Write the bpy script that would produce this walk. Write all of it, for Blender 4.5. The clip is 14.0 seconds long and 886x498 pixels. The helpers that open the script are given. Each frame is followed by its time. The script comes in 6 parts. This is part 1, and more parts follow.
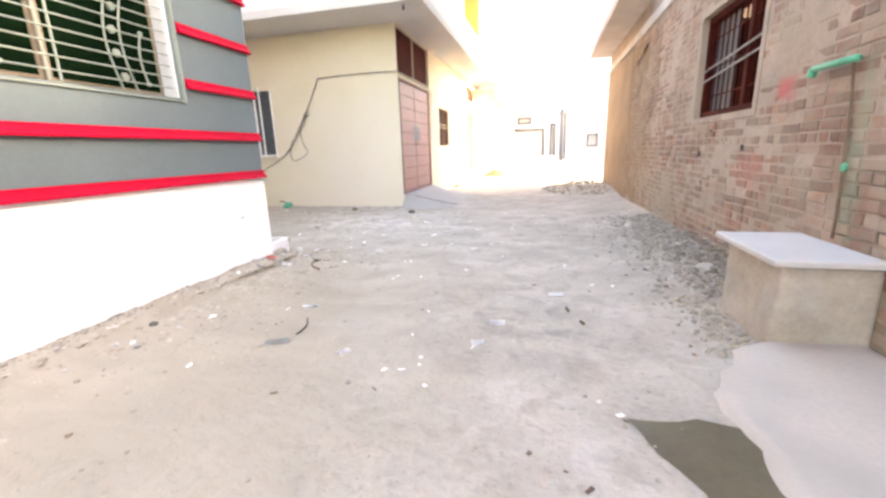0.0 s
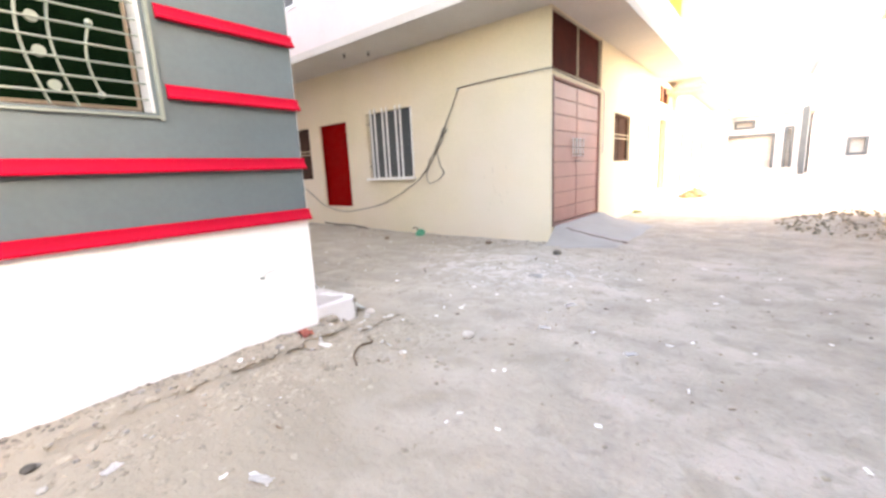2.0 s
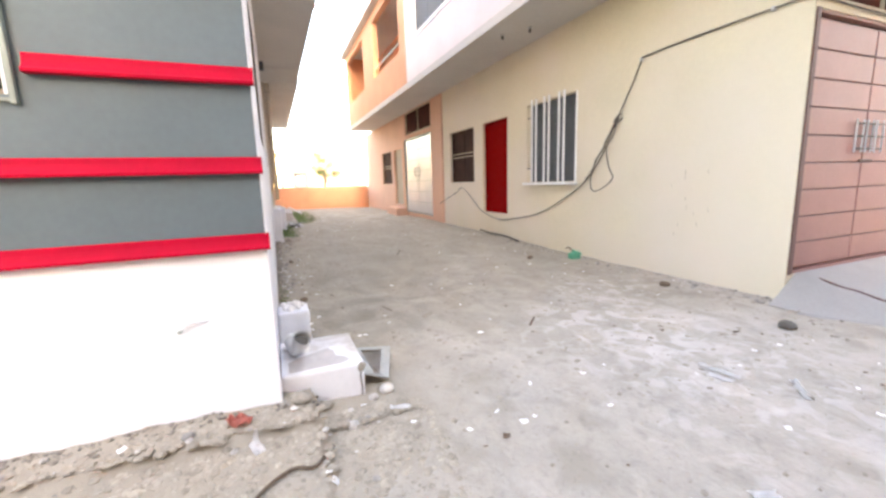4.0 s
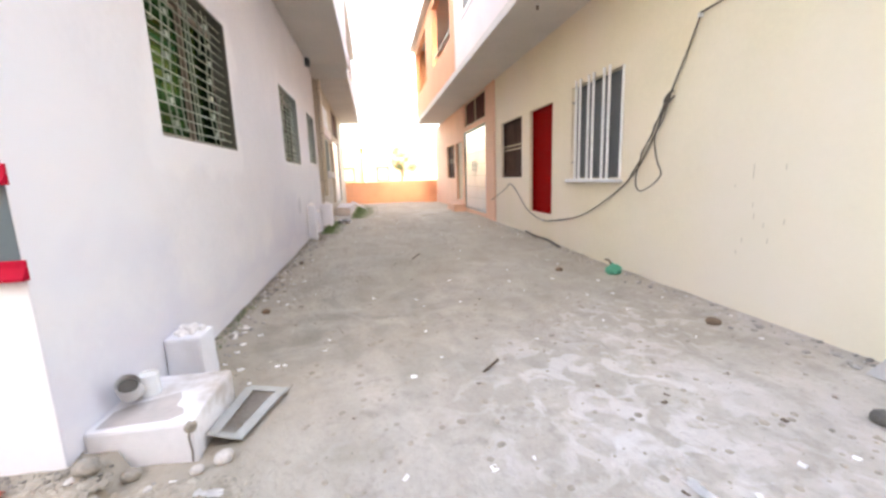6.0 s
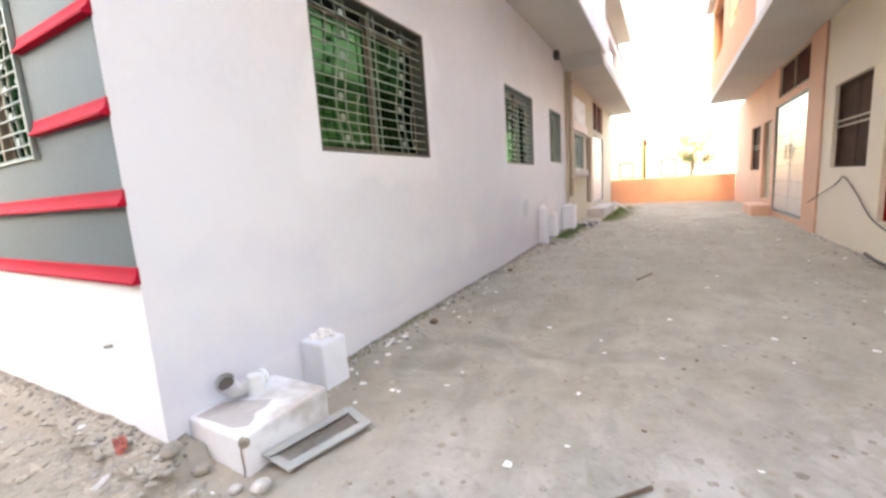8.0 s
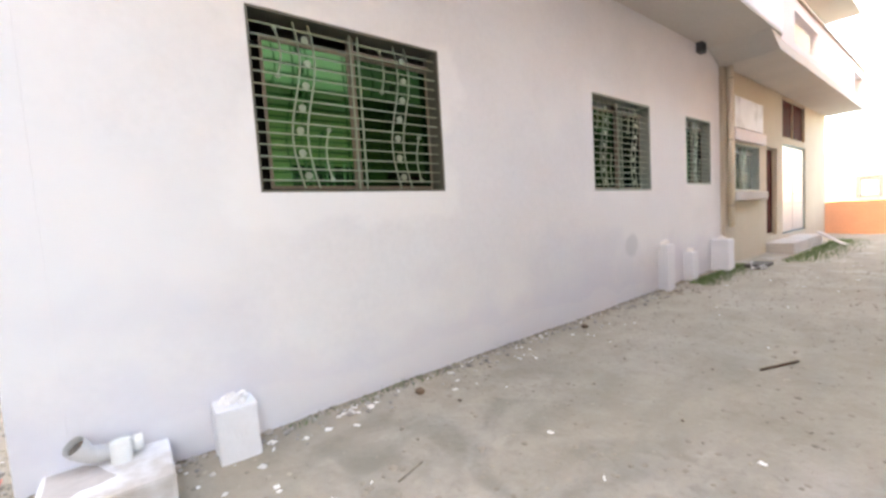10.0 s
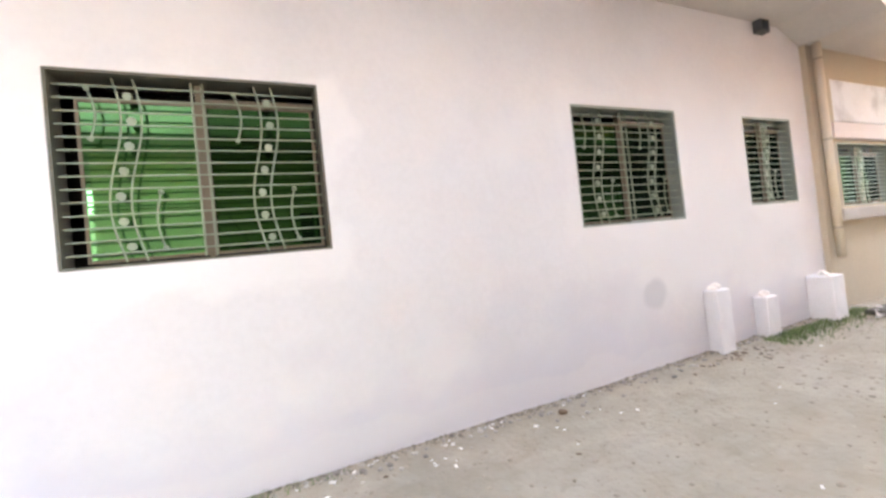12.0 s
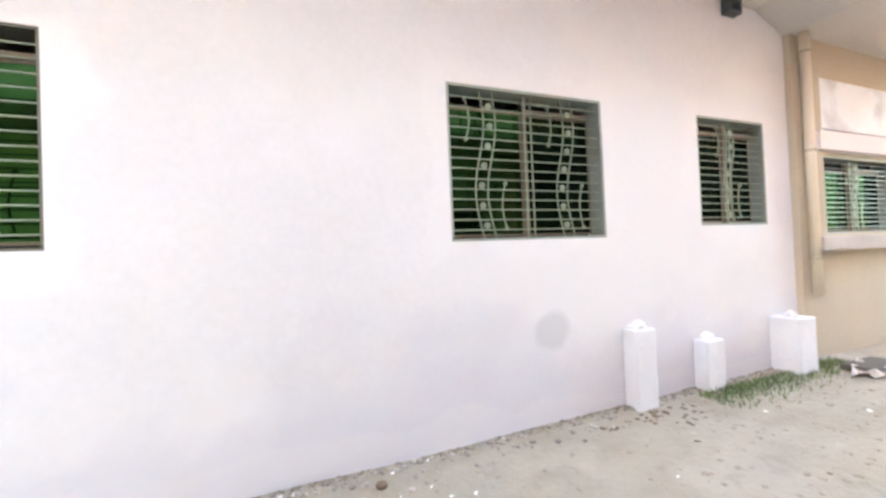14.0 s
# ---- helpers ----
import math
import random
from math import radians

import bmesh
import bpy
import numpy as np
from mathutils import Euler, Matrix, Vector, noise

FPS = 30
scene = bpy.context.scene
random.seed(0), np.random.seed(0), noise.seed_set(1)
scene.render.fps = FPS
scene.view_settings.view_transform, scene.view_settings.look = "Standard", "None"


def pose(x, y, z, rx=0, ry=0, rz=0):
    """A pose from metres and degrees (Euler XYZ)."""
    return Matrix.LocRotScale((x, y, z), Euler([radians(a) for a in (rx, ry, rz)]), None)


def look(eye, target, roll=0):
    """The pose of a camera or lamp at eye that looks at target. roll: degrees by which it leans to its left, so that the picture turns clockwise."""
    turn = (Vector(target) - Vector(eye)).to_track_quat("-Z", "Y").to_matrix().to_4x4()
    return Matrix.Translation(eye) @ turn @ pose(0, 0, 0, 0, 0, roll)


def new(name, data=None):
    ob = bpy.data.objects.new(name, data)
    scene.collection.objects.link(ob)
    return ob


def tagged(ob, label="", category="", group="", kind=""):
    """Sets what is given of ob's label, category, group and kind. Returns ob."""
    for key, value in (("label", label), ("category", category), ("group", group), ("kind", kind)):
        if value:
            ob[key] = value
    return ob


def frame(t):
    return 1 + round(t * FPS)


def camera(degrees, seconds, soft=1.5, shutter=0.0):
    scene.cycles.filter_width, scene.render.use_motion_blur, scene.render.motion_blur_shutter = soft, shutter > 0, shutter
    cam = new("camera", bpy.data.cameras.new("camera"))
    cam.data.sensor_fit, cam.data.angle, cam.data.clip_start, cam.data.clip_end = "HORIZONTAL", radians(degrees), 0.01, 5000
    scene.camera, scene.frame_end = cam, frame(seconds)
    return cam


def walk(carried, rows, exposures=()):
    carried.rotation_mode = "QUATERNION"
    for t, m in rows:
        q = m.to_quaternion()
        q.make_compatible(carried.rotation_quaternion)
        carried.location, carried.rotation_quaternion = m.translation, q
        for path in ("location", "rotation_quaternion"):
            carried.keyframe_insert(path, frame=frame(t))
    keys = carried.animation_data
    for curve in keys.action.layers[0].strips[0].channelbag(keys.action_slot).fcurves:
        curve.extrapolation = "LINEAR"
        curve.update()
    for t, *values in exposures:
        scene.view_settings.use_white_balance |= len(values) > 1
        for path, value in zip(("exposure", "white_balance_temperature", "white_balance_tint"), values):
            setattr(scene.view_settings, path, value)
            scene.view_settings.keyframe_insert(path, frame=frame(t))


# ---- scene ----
cam = camera(95.2, 14.0, 2.8)
PATH = [
    (0, (-0.122, 0.383, 1.259), (-0.602, 2.267, 0.788), -1.8),
    (0.5, (-0.112, 0.939, 1.292), (-0.733, 2.803, 0.917), -2.3),
    (1, (-0.187, 1.468, 1.328), (-1.097, 3.212, 0.969), -2.4),
    (1.5, (-0.255, 1.983, 1.329), (-1.311, 3.641, 0.96), -3.3),
    (2, (-0.315, 2.538, 1.346), (-1.554, 4.064, 0.975), -2.7),
    (2.5, (-0.465, 3.037, 1.363), (-1.876, 4.404, 0.989), -2.7),
    (3, (-0.568, 3.55, 1.352), (-2.146, 4.721, 0.98), -3.2),
    (3.5, (-0.722, 4.036, 1.348), (-2.449, 4.978, 0.986), -2.8),
    (4, (-0.863, 4.453, 1.356), (-2.689, 5.2, 1.028), -1.7),
    (4.2, (-0.904, 4.633, 1.363), (-2.758, 5.304, 1.029), -1.0),
    (6.3, (-1.376, 5.996, 1.396), (-3.33, 6.233, 1.044), -2.7),
    (6.5, (-1.448, 6.082, 1.383), (-3.409, 6.251, 1.028), -3.1),
    (7, (-1.705, 6.294, 1.379), (-3.674, 6.256, 1.032), -3.7),
    (7.5, (-1.953, 6.521, 1.37), (-3.862, 6.005, 1.069), -3.8),
    (7.7, (-2.04, 6.607, 1.385), (-3.88, 5.882, 1.092), -3.8),
    (9.8, (-3.65, 7.414, 1.472), (-4.926, 5.89, 1.248), -3.6),
    (10, (-3.824, 7.449, 1.486), (-5.038, 5.866, 1.343), -3.6),
    (10.5, (-4.349, 7.548, 1.588), (-5.371, 5.829, 1.625), -4.4),
    (11, (-4.831, 7.545, 1.613), (-5.821, 5.808, 1.672), -5.1),
    (11.5, (-5.314, 7.563, 1.612), (-6.272, 5.808, 1.669), -6.3),
    (12, (-5.761, 7.634, 1.609), (-6.565, 5.803, 1.644), -6.1),
    (12.5, (-6.194, 7.531, 1.603), (-6.997, 5.7, 1.632), -4.2),
    (13, (-6.628, 7.492, 1.623), (-7.381, 5.64, 1.664), -6.0),
    (13.5, (-7.077, 7.503, 1.645), (-7.75, 5.62, 1.699), -4.6),
    (14, (-7.516, 7.387, 1.634), (-8.255, 5.529, 1.668), -2.4),
]
EXPOSURES = [(0.0, 4.1, 8500, 17), (4.2, 4.08, 8500, 17), (7.7, 4.04, 8400, 16), (10.0, 4.18, 8400, 14), (11.0, 4.32, 8400, 14), (12.0, 4.62, 8400, 15), (14.0, 4.88, 7900, 12)]
walk(cam, [(t, look(eye, target, roll)) for t, eye, target, roll in PATH], EXPOSURES)

# ---- daylight ----
SUN_WAY = Vector((0.99, -0.06, 0.0)).normalized()
SUN_UP = radians(22)
world = bpy.data.worlds.new("sky")
scene.world = world
world.use_nodes = True
sky = world.node_tree.nodes.new("ShaderNodeTexSky")
sky.sky_type = "NISHITA"
sky.sun_disc = False
sky.sun_elevation = SUN_UP
sky.sun_rotation = math.atan2(SUN_WAY.x, SUN_WAY.y)
sky.dust_density = 2.0
world.node_tree.links.new(sky.outputs["Color"], world.node_tree.nodes["Background"].inputs["Color"])
world.node_tree.nodes["Background"].inputs["Strength"].default_value = 0.15
sun = new("sun", bpy.data.lights.new("sun", "SUN"))
sun.data.energy = 0.3
sun.data.angle = radians(4)
sun.data.color = (1.0, 0.95, 0.87)
sun.matrix_world = look(SUN_WAY * 30 * math.cos(SUN_UP) + Vector((0, 0, 30 * math.sin(SUN_UP))), (0, 0, 0))


# ---- materials ----
def shader(name, colour, rough=0.8, metal=0.0, spread=0.12, scale=3.0, fine=40.0, bump=0.1, depth=0.01, stain=None, stain_scale=1.2,
           stain_lo=0.55, stain_hi=0.75, island=0.0, spec=0.4, per_object=0.0):
    """A surface with colour varying at two scales, fine relief and, if asked, stains of another colour."""
    m = bpy.data.materials.new(name)
    m.use_nodes = True
    nt = m.node_tree
    b = nt.nodes["Principled BSDF"]
    b.inputs["Roughness"].default_value = rough
    b.inputs["Metallic"].default_value = metal
    b.inputs["Specular IOR Level"].default_value = spec
    geo = nt.nodes.new("ShaderNodeNewGeometry")

    def noise_of(size, detail=6.0):
        n = nt.nodes.new("ShaderNodeTexNoise")
        n.inputs["Scale"].default_value = size
        n.inputs["Detail"].default_value = detail
        nt.links.new(geo.outputs["Position"], n.inputs["Vector"])
        return n.outputs["Fac"]

    def mix(kind, fac, a, c):
        n = nt.nodes.new("ShaderNodeMix")
        n.data_type, n.blend_type = "RGBA", kind
        for socket, value in ((n.inputs["Factor"], fac), (n.inputs["A"], a), (n.inputs["B"], c)):
            if isinstance(value, (int, float)):
                socket.default_value = value
            elif isinstance(value, tuple):
                socket.default_value = (*value, 1.0) if len(value) == 3 else value
            else:
                nt.links.new(value, socket)
        return n.outputs["Result"]

    def span(value, lo, hi, to_lo, to_hi):
        n = nt.nodes.new("ShaderNodeMapRange")
        for key, v in (("From Min", lo), ("From Max", hi), ("To Min", to_lo), ("To Max", to_hi)):
            n.inputs[key].default_value = v
        nt.links.new(value, n.inputs["Value"])
        return n.outputs["Result"]

    dark = tuple(c * (1 - spread) for c in colour)
    light = tuple(min(1.0, c * (1 + spread)) for c in colour)
    col = mix("MIX", span(noise_of(scale), 0.3, 0.7, 0, 1), dark, light)
    grain = span(noise_of(fine), 0.3, 0.7, 1 - spread * 0.7, 1 + spread * 0.5)
    col = mix("MULTIPLY", 1.0, col, grain)
    if stain:
        col = mix("MIX", span(noise_of(stain_scale, 8.0), stain_lo, stain_hi, 0, 1), col, stain)
    if island:
        col = mix("MULTIPLY", 1.0, col, span(geo.outputs["Random Per Island"], 0, 1, 1 - island, 1 + island))
    if per_object:
        info = nt.nodes.new("ShaderNodeObjectInfo")
        col = mix("MULTIPLY", 1.0, col, span(info.outputs["Random"], 0, 1, 1 - per_object, 1 + per_object))
    nt.links.new(col, b.inputs["Base Color"])
    if bump:
        n = nt.nodes.new("ShaderNodeBump")
        n.inputs["Strength"].default_value = bump
        n.inputs["Distance"].default_value = depth
        nt.links.new(noise_of(fine * 0.6), n.inputs["Height"])
        nt.links.new(n.outputs["Normal"], b.inputs["Normal"])
    return m


def tinted_glass(name, tint, share, plain):
    """Mirror-coated window glass: a dark see-through tint under a coloured reflection."""
    m = bpy.data.materials.new(name)
    m.use_nodes = True
    nt = m.node_tree
    out = nt.nodes["Material Output"]
    nt.nodes.remove(nt.nodes["Principled BSDF"])
    gloss = nt.nodes.new("ShaderNodeBsdfGlossy")
    gloss.inputs["Color"].default_value = (*tint, 1)
    gloss.inputs["Roughness"].default_value = 0.03
    body = nt.nodes.new("ShaderNodeBsdfDiffuse")
    body.inputs["Color"].default_value = (tint[0] * 0.16, tint[1] * 0.16, tint[2] * 0.16, 1)
    both = nt.nodes.new("ShaderNodeMixShader")
    both.inputs[0].default_value = share
    nt.links.new(body.outputs[0], both.inputs[1])
    nt.links.new(gloss.outputs[0], both.inputs[2])
    wave = nt.nodes.new("ShaderNodeTexNoise")
    wave.inputs["Scale"].default_value = 1.3
    bump = nt.nodes.new("ShaderNodeBump")
    bump.inputs["Strength"].default_value = 0.02
    nt.links.new(wave.outputs["Fac"], bump.inputs["Height"])
    nt.links.new(bump.outputs["Normal"], gloss.inputs["Normal"])
    clear = nt.nodes.new("ShaderNodeBsdfGlossy")
    clear.inputs["Color"].default_value = (1, 1, 1, 1)
    clear.inputs["Roughness"].default_value = 0.02
    nt.links.new(bump.outputs["Normal"], clear.inputs["Normal"])
    face = nt.nodes.new("ShaderNodeMixShader")
    face.inputs[0].default_value = plain
    nt.links.new(both.outputs[0], face.inputs[1])
    nt.links.new(clear.outputs[0], face.inputs[2])
    nt.links.new(face.outputs[0], out.inputs["Surface"])
    return m


M_WHITE = shader("white_limewash", (0.80, 0.795, 0.82), 0.9, spread=0.03, scale=1.1, fine=25, bump=0.12, depth=0.006, stain=(0.71, 0.705, 0.74), stain_scale=0.9, stain_lo=0.5, stain_hi=0.7)
M_HOOD = shader("patchy_white_distemper", (0.80, 0.81, 0.85), 0.7, spread=0.05, scale=2, fine=20, bump=0.1, stain=(0.55, 0.55, 0.58), stain_scale=1.8, stain_lo=0.5, stain_hi=0.66)
M_DAMP = shader("damp_cement", (0.50, 0.45, 0.42), 0.6, spread=0.08, scale=5, fine=30, bump=0.1, depth=0.003, stain=(0.58, 0.54, 0.51), stain_scale=6.0)
M_DRAIN = shader("splashed_whitewash", (0.80, 0.78, 0.78), 0.9, spread=0.04, scale=3, fine=25, bump=0.15, depth=0.006, stain=(0.52, 0.46, 0.41), stain_scale=2.6, stain_lo=0.47, stain_hi=0.6)
M_DADO = shader("white_gloss_dado", (0.88, 0.875, 0.875), 0.6, spread=0.02, scale=1.5, fine=30, bump=0.06, depth=0.004)
M_GREY = shader("grey_paint", (0.108, 0.14, 0.147), 0.7, spread=0.06, scale=2.0, fine=30, bump=0.08, depth=0.004)
M_RED = shader("red_moulding_paint", (0.42, 0.003, 0.022), 0.7, spec=0.12, spread=0.06, scale=4, fine=30, bump=0.06, depth=0.003)
M_CREAM = shader("cream_paint", (0.72, 0.635, 0.465), 0.85, spread=0.04, scale=1.0, fine=22, bump=0.12, depth=0.005, stain=(0.74, 0.645, 0.53), stain_scale=0.35, stain_lo=0.42, stain_hi=0.62)
M_PINKWHITE = shader("pinkish_white_paint", (0.78, 0.70, 0.68), 0.85, spread=0.04, scale=1.2, fine=20, bump=0.08, depth=0.004)
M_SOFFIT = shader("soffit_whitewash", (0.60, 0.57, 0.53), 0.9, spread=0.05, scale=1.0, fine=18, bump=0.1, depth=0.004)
M_PEACH = shader("peach_paint", (0.66, 0.34, 0.20), 0.85, spread=0.05, scale=1.2, fine=22, bump=0.08, depth=0.004)
M_PEACHLIGHT = shader("pale_peach_paint", (0.72, 0.43, 0.30), 0.85, spread=0.05, scale=1.2, fine=22, bump=0.08, depth=0.004)
M_ORANGE = shader("orange_wall_paint", (0.68, 0.34, 0.21), 0.85, spread=0.07, scale=1.2, fine=18, bump=0.1, depth=0.005)
M_BEIGE = shader("beige_paint", (0.52, 0.445, 0.34), 0.85, spread=0.05, scale=1.2, fine=20, bump=0.1, depth=0.005)
M_YELLOW = shader("yellow_paint", (0.74, 0.55, 0.20), 0.85, spread=0.06, scale=1.4, fine=18, bump=0.08)
M_MORTAR = shader("smeared_mortar", (0.35, 0.27, 0.215), 0.95, spread=0.16, scale=2.5, fine=30, bump=0.5, depth=0.015, stain=(0.34, 0.265, 0.2), stain_scale=1.4)
M_BRICK = shader("old_brick", (0.25, 0.13, 0.092), 0.92, spread=0.2, scale=5, fine=45, bump=0.6, depth=0.01, stain=(0.30, 0.228, 0.175), stain_scale=3.4, stain_lo=0.34, stain_hi=0.6, per_object=0.24)
M_BRICKS = shader("old_brick_joined", (0.25, 0.13, 0.092), 0.92, spread=0.2, scale=5, fine=45, bump=0.6, depth=0.01, stain=(0.30, 0.228, 0.175), stain_scale=3.4, stain_lo=0.34, stain_hi=0.6, island=0.24)
M_MUD = shader("ochre_mud_plaster", (0.24, 0.165, 0.10), 0.95, spread=0.14, scale=2, fine=25, bump=0.4, depth=0.012, stain=(0.26, 0.195, 0.14))
M_CONCRETE = shader("pale_concrete", (0.50, 0.46, 0.43), 0.9, spread=0.1, scale=2.2, fine=45, bump=0.3, depth=0.006, stain=(0.38, 0.35, 0.32), stain_scale=1.8)
M_RENDER = shader("muddy_cement_render", (0.40, 0.345, 0.285), 0.95, spread=0.14, scale=4, fine=35, bump=0.5, depth=0.012, stain=(0.46, 0.42, 0.38), stain_scale=3.0)
M_RAMP = shader("smooth_grey_cement", (0.37, 0.345, 0.325), 0.85, spread=0.06, scale=1.5, fine=40, bump=0.12, depth=0.004, stain=(0.32, 0.30, 0.28), stain_scale=1.2)
M_WRAP = shader("orange_red_wrapper", (0.62, 0.2, 0.15), 0.5, spread=0.2, scale=12, fine=40, bump=0.1)
M_SLAB = shader("marble_slab", (0.52, 0.495, 0.48), 0.6, spread=0.05, scale=3, fine=30, bump=0.08, depth=0.003)
M_GRAVEL = shader("dusty_gravel", (0.34, 0.295, 0.25), 0.95, spread=0.2, scale=8, fine=60, bump=0.3, depth=0.004, island=0.35)
M_APRON = shader("worn_cement_apron", (0.47, 0.412, 0.362), 0.92, spread=0.08, scale=1.4, fine=40, bump=0.25, depth=0.006, stain=(0.40, 0.36, 0.32), stain_scale=1.6, stain_lo=0.52, stain_hi=0.72)
M_STONE = shader("grey_stones", (0.40, 0.36, 0.32), 0.9, spread=0.2, scale=8, fine=60, bump=0.3, depth=0.004, island=0.35)
M_SOIL = shader("damp_soil", (0.25, 0.215, 0.175), 0.95, spread=0.2, scale=8, fine=50, bump=0.3, depth=0.004, island=0.3)
M_CLOD = shader("tan_clods", (0.36, 0.305, 0.24), 0.95, spread=0.2, scale=8, fine=50, bump=0.3, depth=0.004, island=0.15)
M_CHIP = shader("white_litter", (0.84, 0.80, 0.77), 0.7, spread=0.1, scale=12, fine=60, bump=0.1, island=0.15)
M_TWIG = shader("brown_twig", (0.16, 0.11, 0.075), 0.9, spread=0.2, scale=10, fine=60, bump=0.3, island=0.3)
M_STEEL = shader("grey_green_steel", (0.33, 0.37, 0.33), 0.5, 0.2, spread=0.08, scale=6, fine=40, bump=0.05)
M_DARKSTEEL = shader("dark_olive_steel", (0.15, 0.145, 0.115), 0.5, 0.2, spread=0.08, scale=6, fine=40, bump=0.05)
M_SASH = shader("brown_sash_paint", (0.19, 0.15, 0.11), 0.5, 0.1, spread=0.08, scale=6, fine=40, bump=0.03)
M_BAR = shader("grille_paint", (0.27, 0.32, 0.24), 0.45, 0.1, spread=0.06, scale=8, fine=40, bump=0.0)
M_PALEBAR = shader("pale_green_grille_paint", (0.21, 0.245, 0.215), 0.45, 0.1, spread=0.06, scale=8, fine=40, bump=0.0)
M_WHITEBAR = shader("white_enamel", (0.82, 0.82, 0.80), 0.4, spread=0.03, scale=6, fine=40, bump=0.0)
M_LINER = shader("dull_white_enamel", (0.55, 0.56, 0.55), 0.45, spread=0.04, scale=6, fine=40, bump=0.0)
# near-black that paints the shade inside rooms, holes and the far doorway
M_DARK = shader("painted_shade_black", (0.02, 0.018, 0.016), 0.9, spread=0.2, scale=3, fine=20, bump=0.0)
M_WOOD = shader("red_brown_wood", (0.065, 0.013, 0.009), 0.8, spread=0.22, spec=0.05, scale=3, fine=35, bump=0.2, depth=0.004)
M_OLDWOOD = shader("weathered_dark_wood", (0.07, 0.038, 0.028), 0.8, spread=0.2, spec=0.05, scale=3, fine=35, bump=0.2, depth=0.004)
M_PINKGATE = shader("pink_brown_gate_paint", (0.36, 0.172, 0.15), 0.5, 0.0, spread=0.06, scale=2, fine=25, bump=0.04, depth=0.002)
M_GATEEDGE = shader("gate_groove", (0.14, 0.07, 0.06), 0.6, spread=0.1, scale=4, fine=30, bump=0.0)
M_REDDOOR = shader("deep_red_enamel", (0.25, 0.002, 0.002), 0.8, spec=0.04, spread=0.05, scale=2, fine=25, bump=0.04, depth=0.003)
M_SHUTTER = shader("slate_grey_shutter", (0.085, 0.092, 0.098), 0.55, spread=0.07, scale=3, fine=30, bump=0.05)
M_CABLE = shader("dusty_black_cable", (0.11, 0.095, 0.08), 0.7, spread=0.15, scale=10, fine=60, bump=0.1)
M_GREENPLASTIC = shader("green_plastic", (0.07, 0.36, 0.22), 0.5, spread=0.12, scale=8, fine=40, bump=0.05)
M_PLASTICGREY = shader("grey_drain_plastic", (0.58, 0.575, 0.57), 0.5, spread=0.06, scale=5, fine=30, bump=0.03)
M_SACK = shader("dusty_white_board", (0.40, 0.39, 0.355), 0.8, spread=0.1, scale=8, fine=50, bump=0.2)
M_WET = shader("wet_mud", (0.115, 0.095, 0.06), 0.35, spread=0.15, scale=4, fine=30, bump=0.05, depth=0.004, spec=0.6)
M_GRASS = shader("grass_blades", (0.13, 0.19, 0.065), 0.8, spread=0.25, scale=6, fine=30, bump=0.0, island=0.35)
M_LEAF = shader("tree_leaves", (0.045, 0.085, 0.02), 0.7, spread=0.25, scale=4, fine=20, bump=0.0, island=0.35)
M_BARK = shader("tree_bark", (0.16, 0.12, 0.09), 0.95, spread=0.2, scale=6, fine=30, bump=0.4)
M_WHITEGATE = shader("white_gate_paint", (0.60, 0.585, 0.57), 0.35, 0.1, spread=0.05, scale=3, fine=30, bump=0.03)
M_FARPALE = shader("far_pale_paint", (0.46, 0.445, 0.45), 0.9, spread=0.04, scale=0.6, fine=8, bump=0.0)
# one green glass; each copy has its panes' bright or dim reflection put in
M_GLASS_BRIGHT = tinted_glass("green_glass_bright", (0.04, 0.28, 0.055), 0.7, 0.07)
M_GLASS_DIM = tinted_glass("green_glass_dim", (0.02, 0.078, 0.018), 0.6, 0.006)
M_GLASS_SHADE = tinted_glass("green_glass_shade", (0.012, 0.042, 0.018), 0.12, 0.0005)
M_GLASS_DARK = tinted_glass("green_glass_dark", (0.014, 0.042, 0.018), 0.28, 0.002)


# stains of spilt lime and darker blots: place, reach, size of blots, from, to, strength, colour
GROUND_STAINS = (
    ((-3.5, 7.2), 1.2, 4.6, 0.5, 0.6, 0.6, (0.64, 0.59, 0.55)),
    ((-4.5, 8.1), 1.0, 6.5, 0.52, 0.6, 0.5, (0.62, 0.57, 0.52)),
    ((-2.5, 7.2), 1.3, 6.0, 0.52, 0.62, 0.5, (0.62, 0.57, 0.53)),
    ((-15.5, 6.0), 4.5, 1.6, 0.5, 0.62, 0.45, (0.56, 0.51, 0.46)),
    ((-0.25, 3.4), 1.1, 5.0, 0.5, 0.64, 0.55, (0.26, 0.24, 0.215)),
    ((-5.2, 5.6), 2.2, 2.2, 0.46, 0.62, 0.5, (0.24, 0.225, 0.185)),
    ((-1.0, 11.4), 2.6, 1.6, 0.44, 0.62, 0.5, (0.27, 0.255, 0.235)),
    ((1.3, 6.2), 1.7, 3.0, 0.4, 0.58, 0.6, (0.27, 0.235, 0.2)),
)


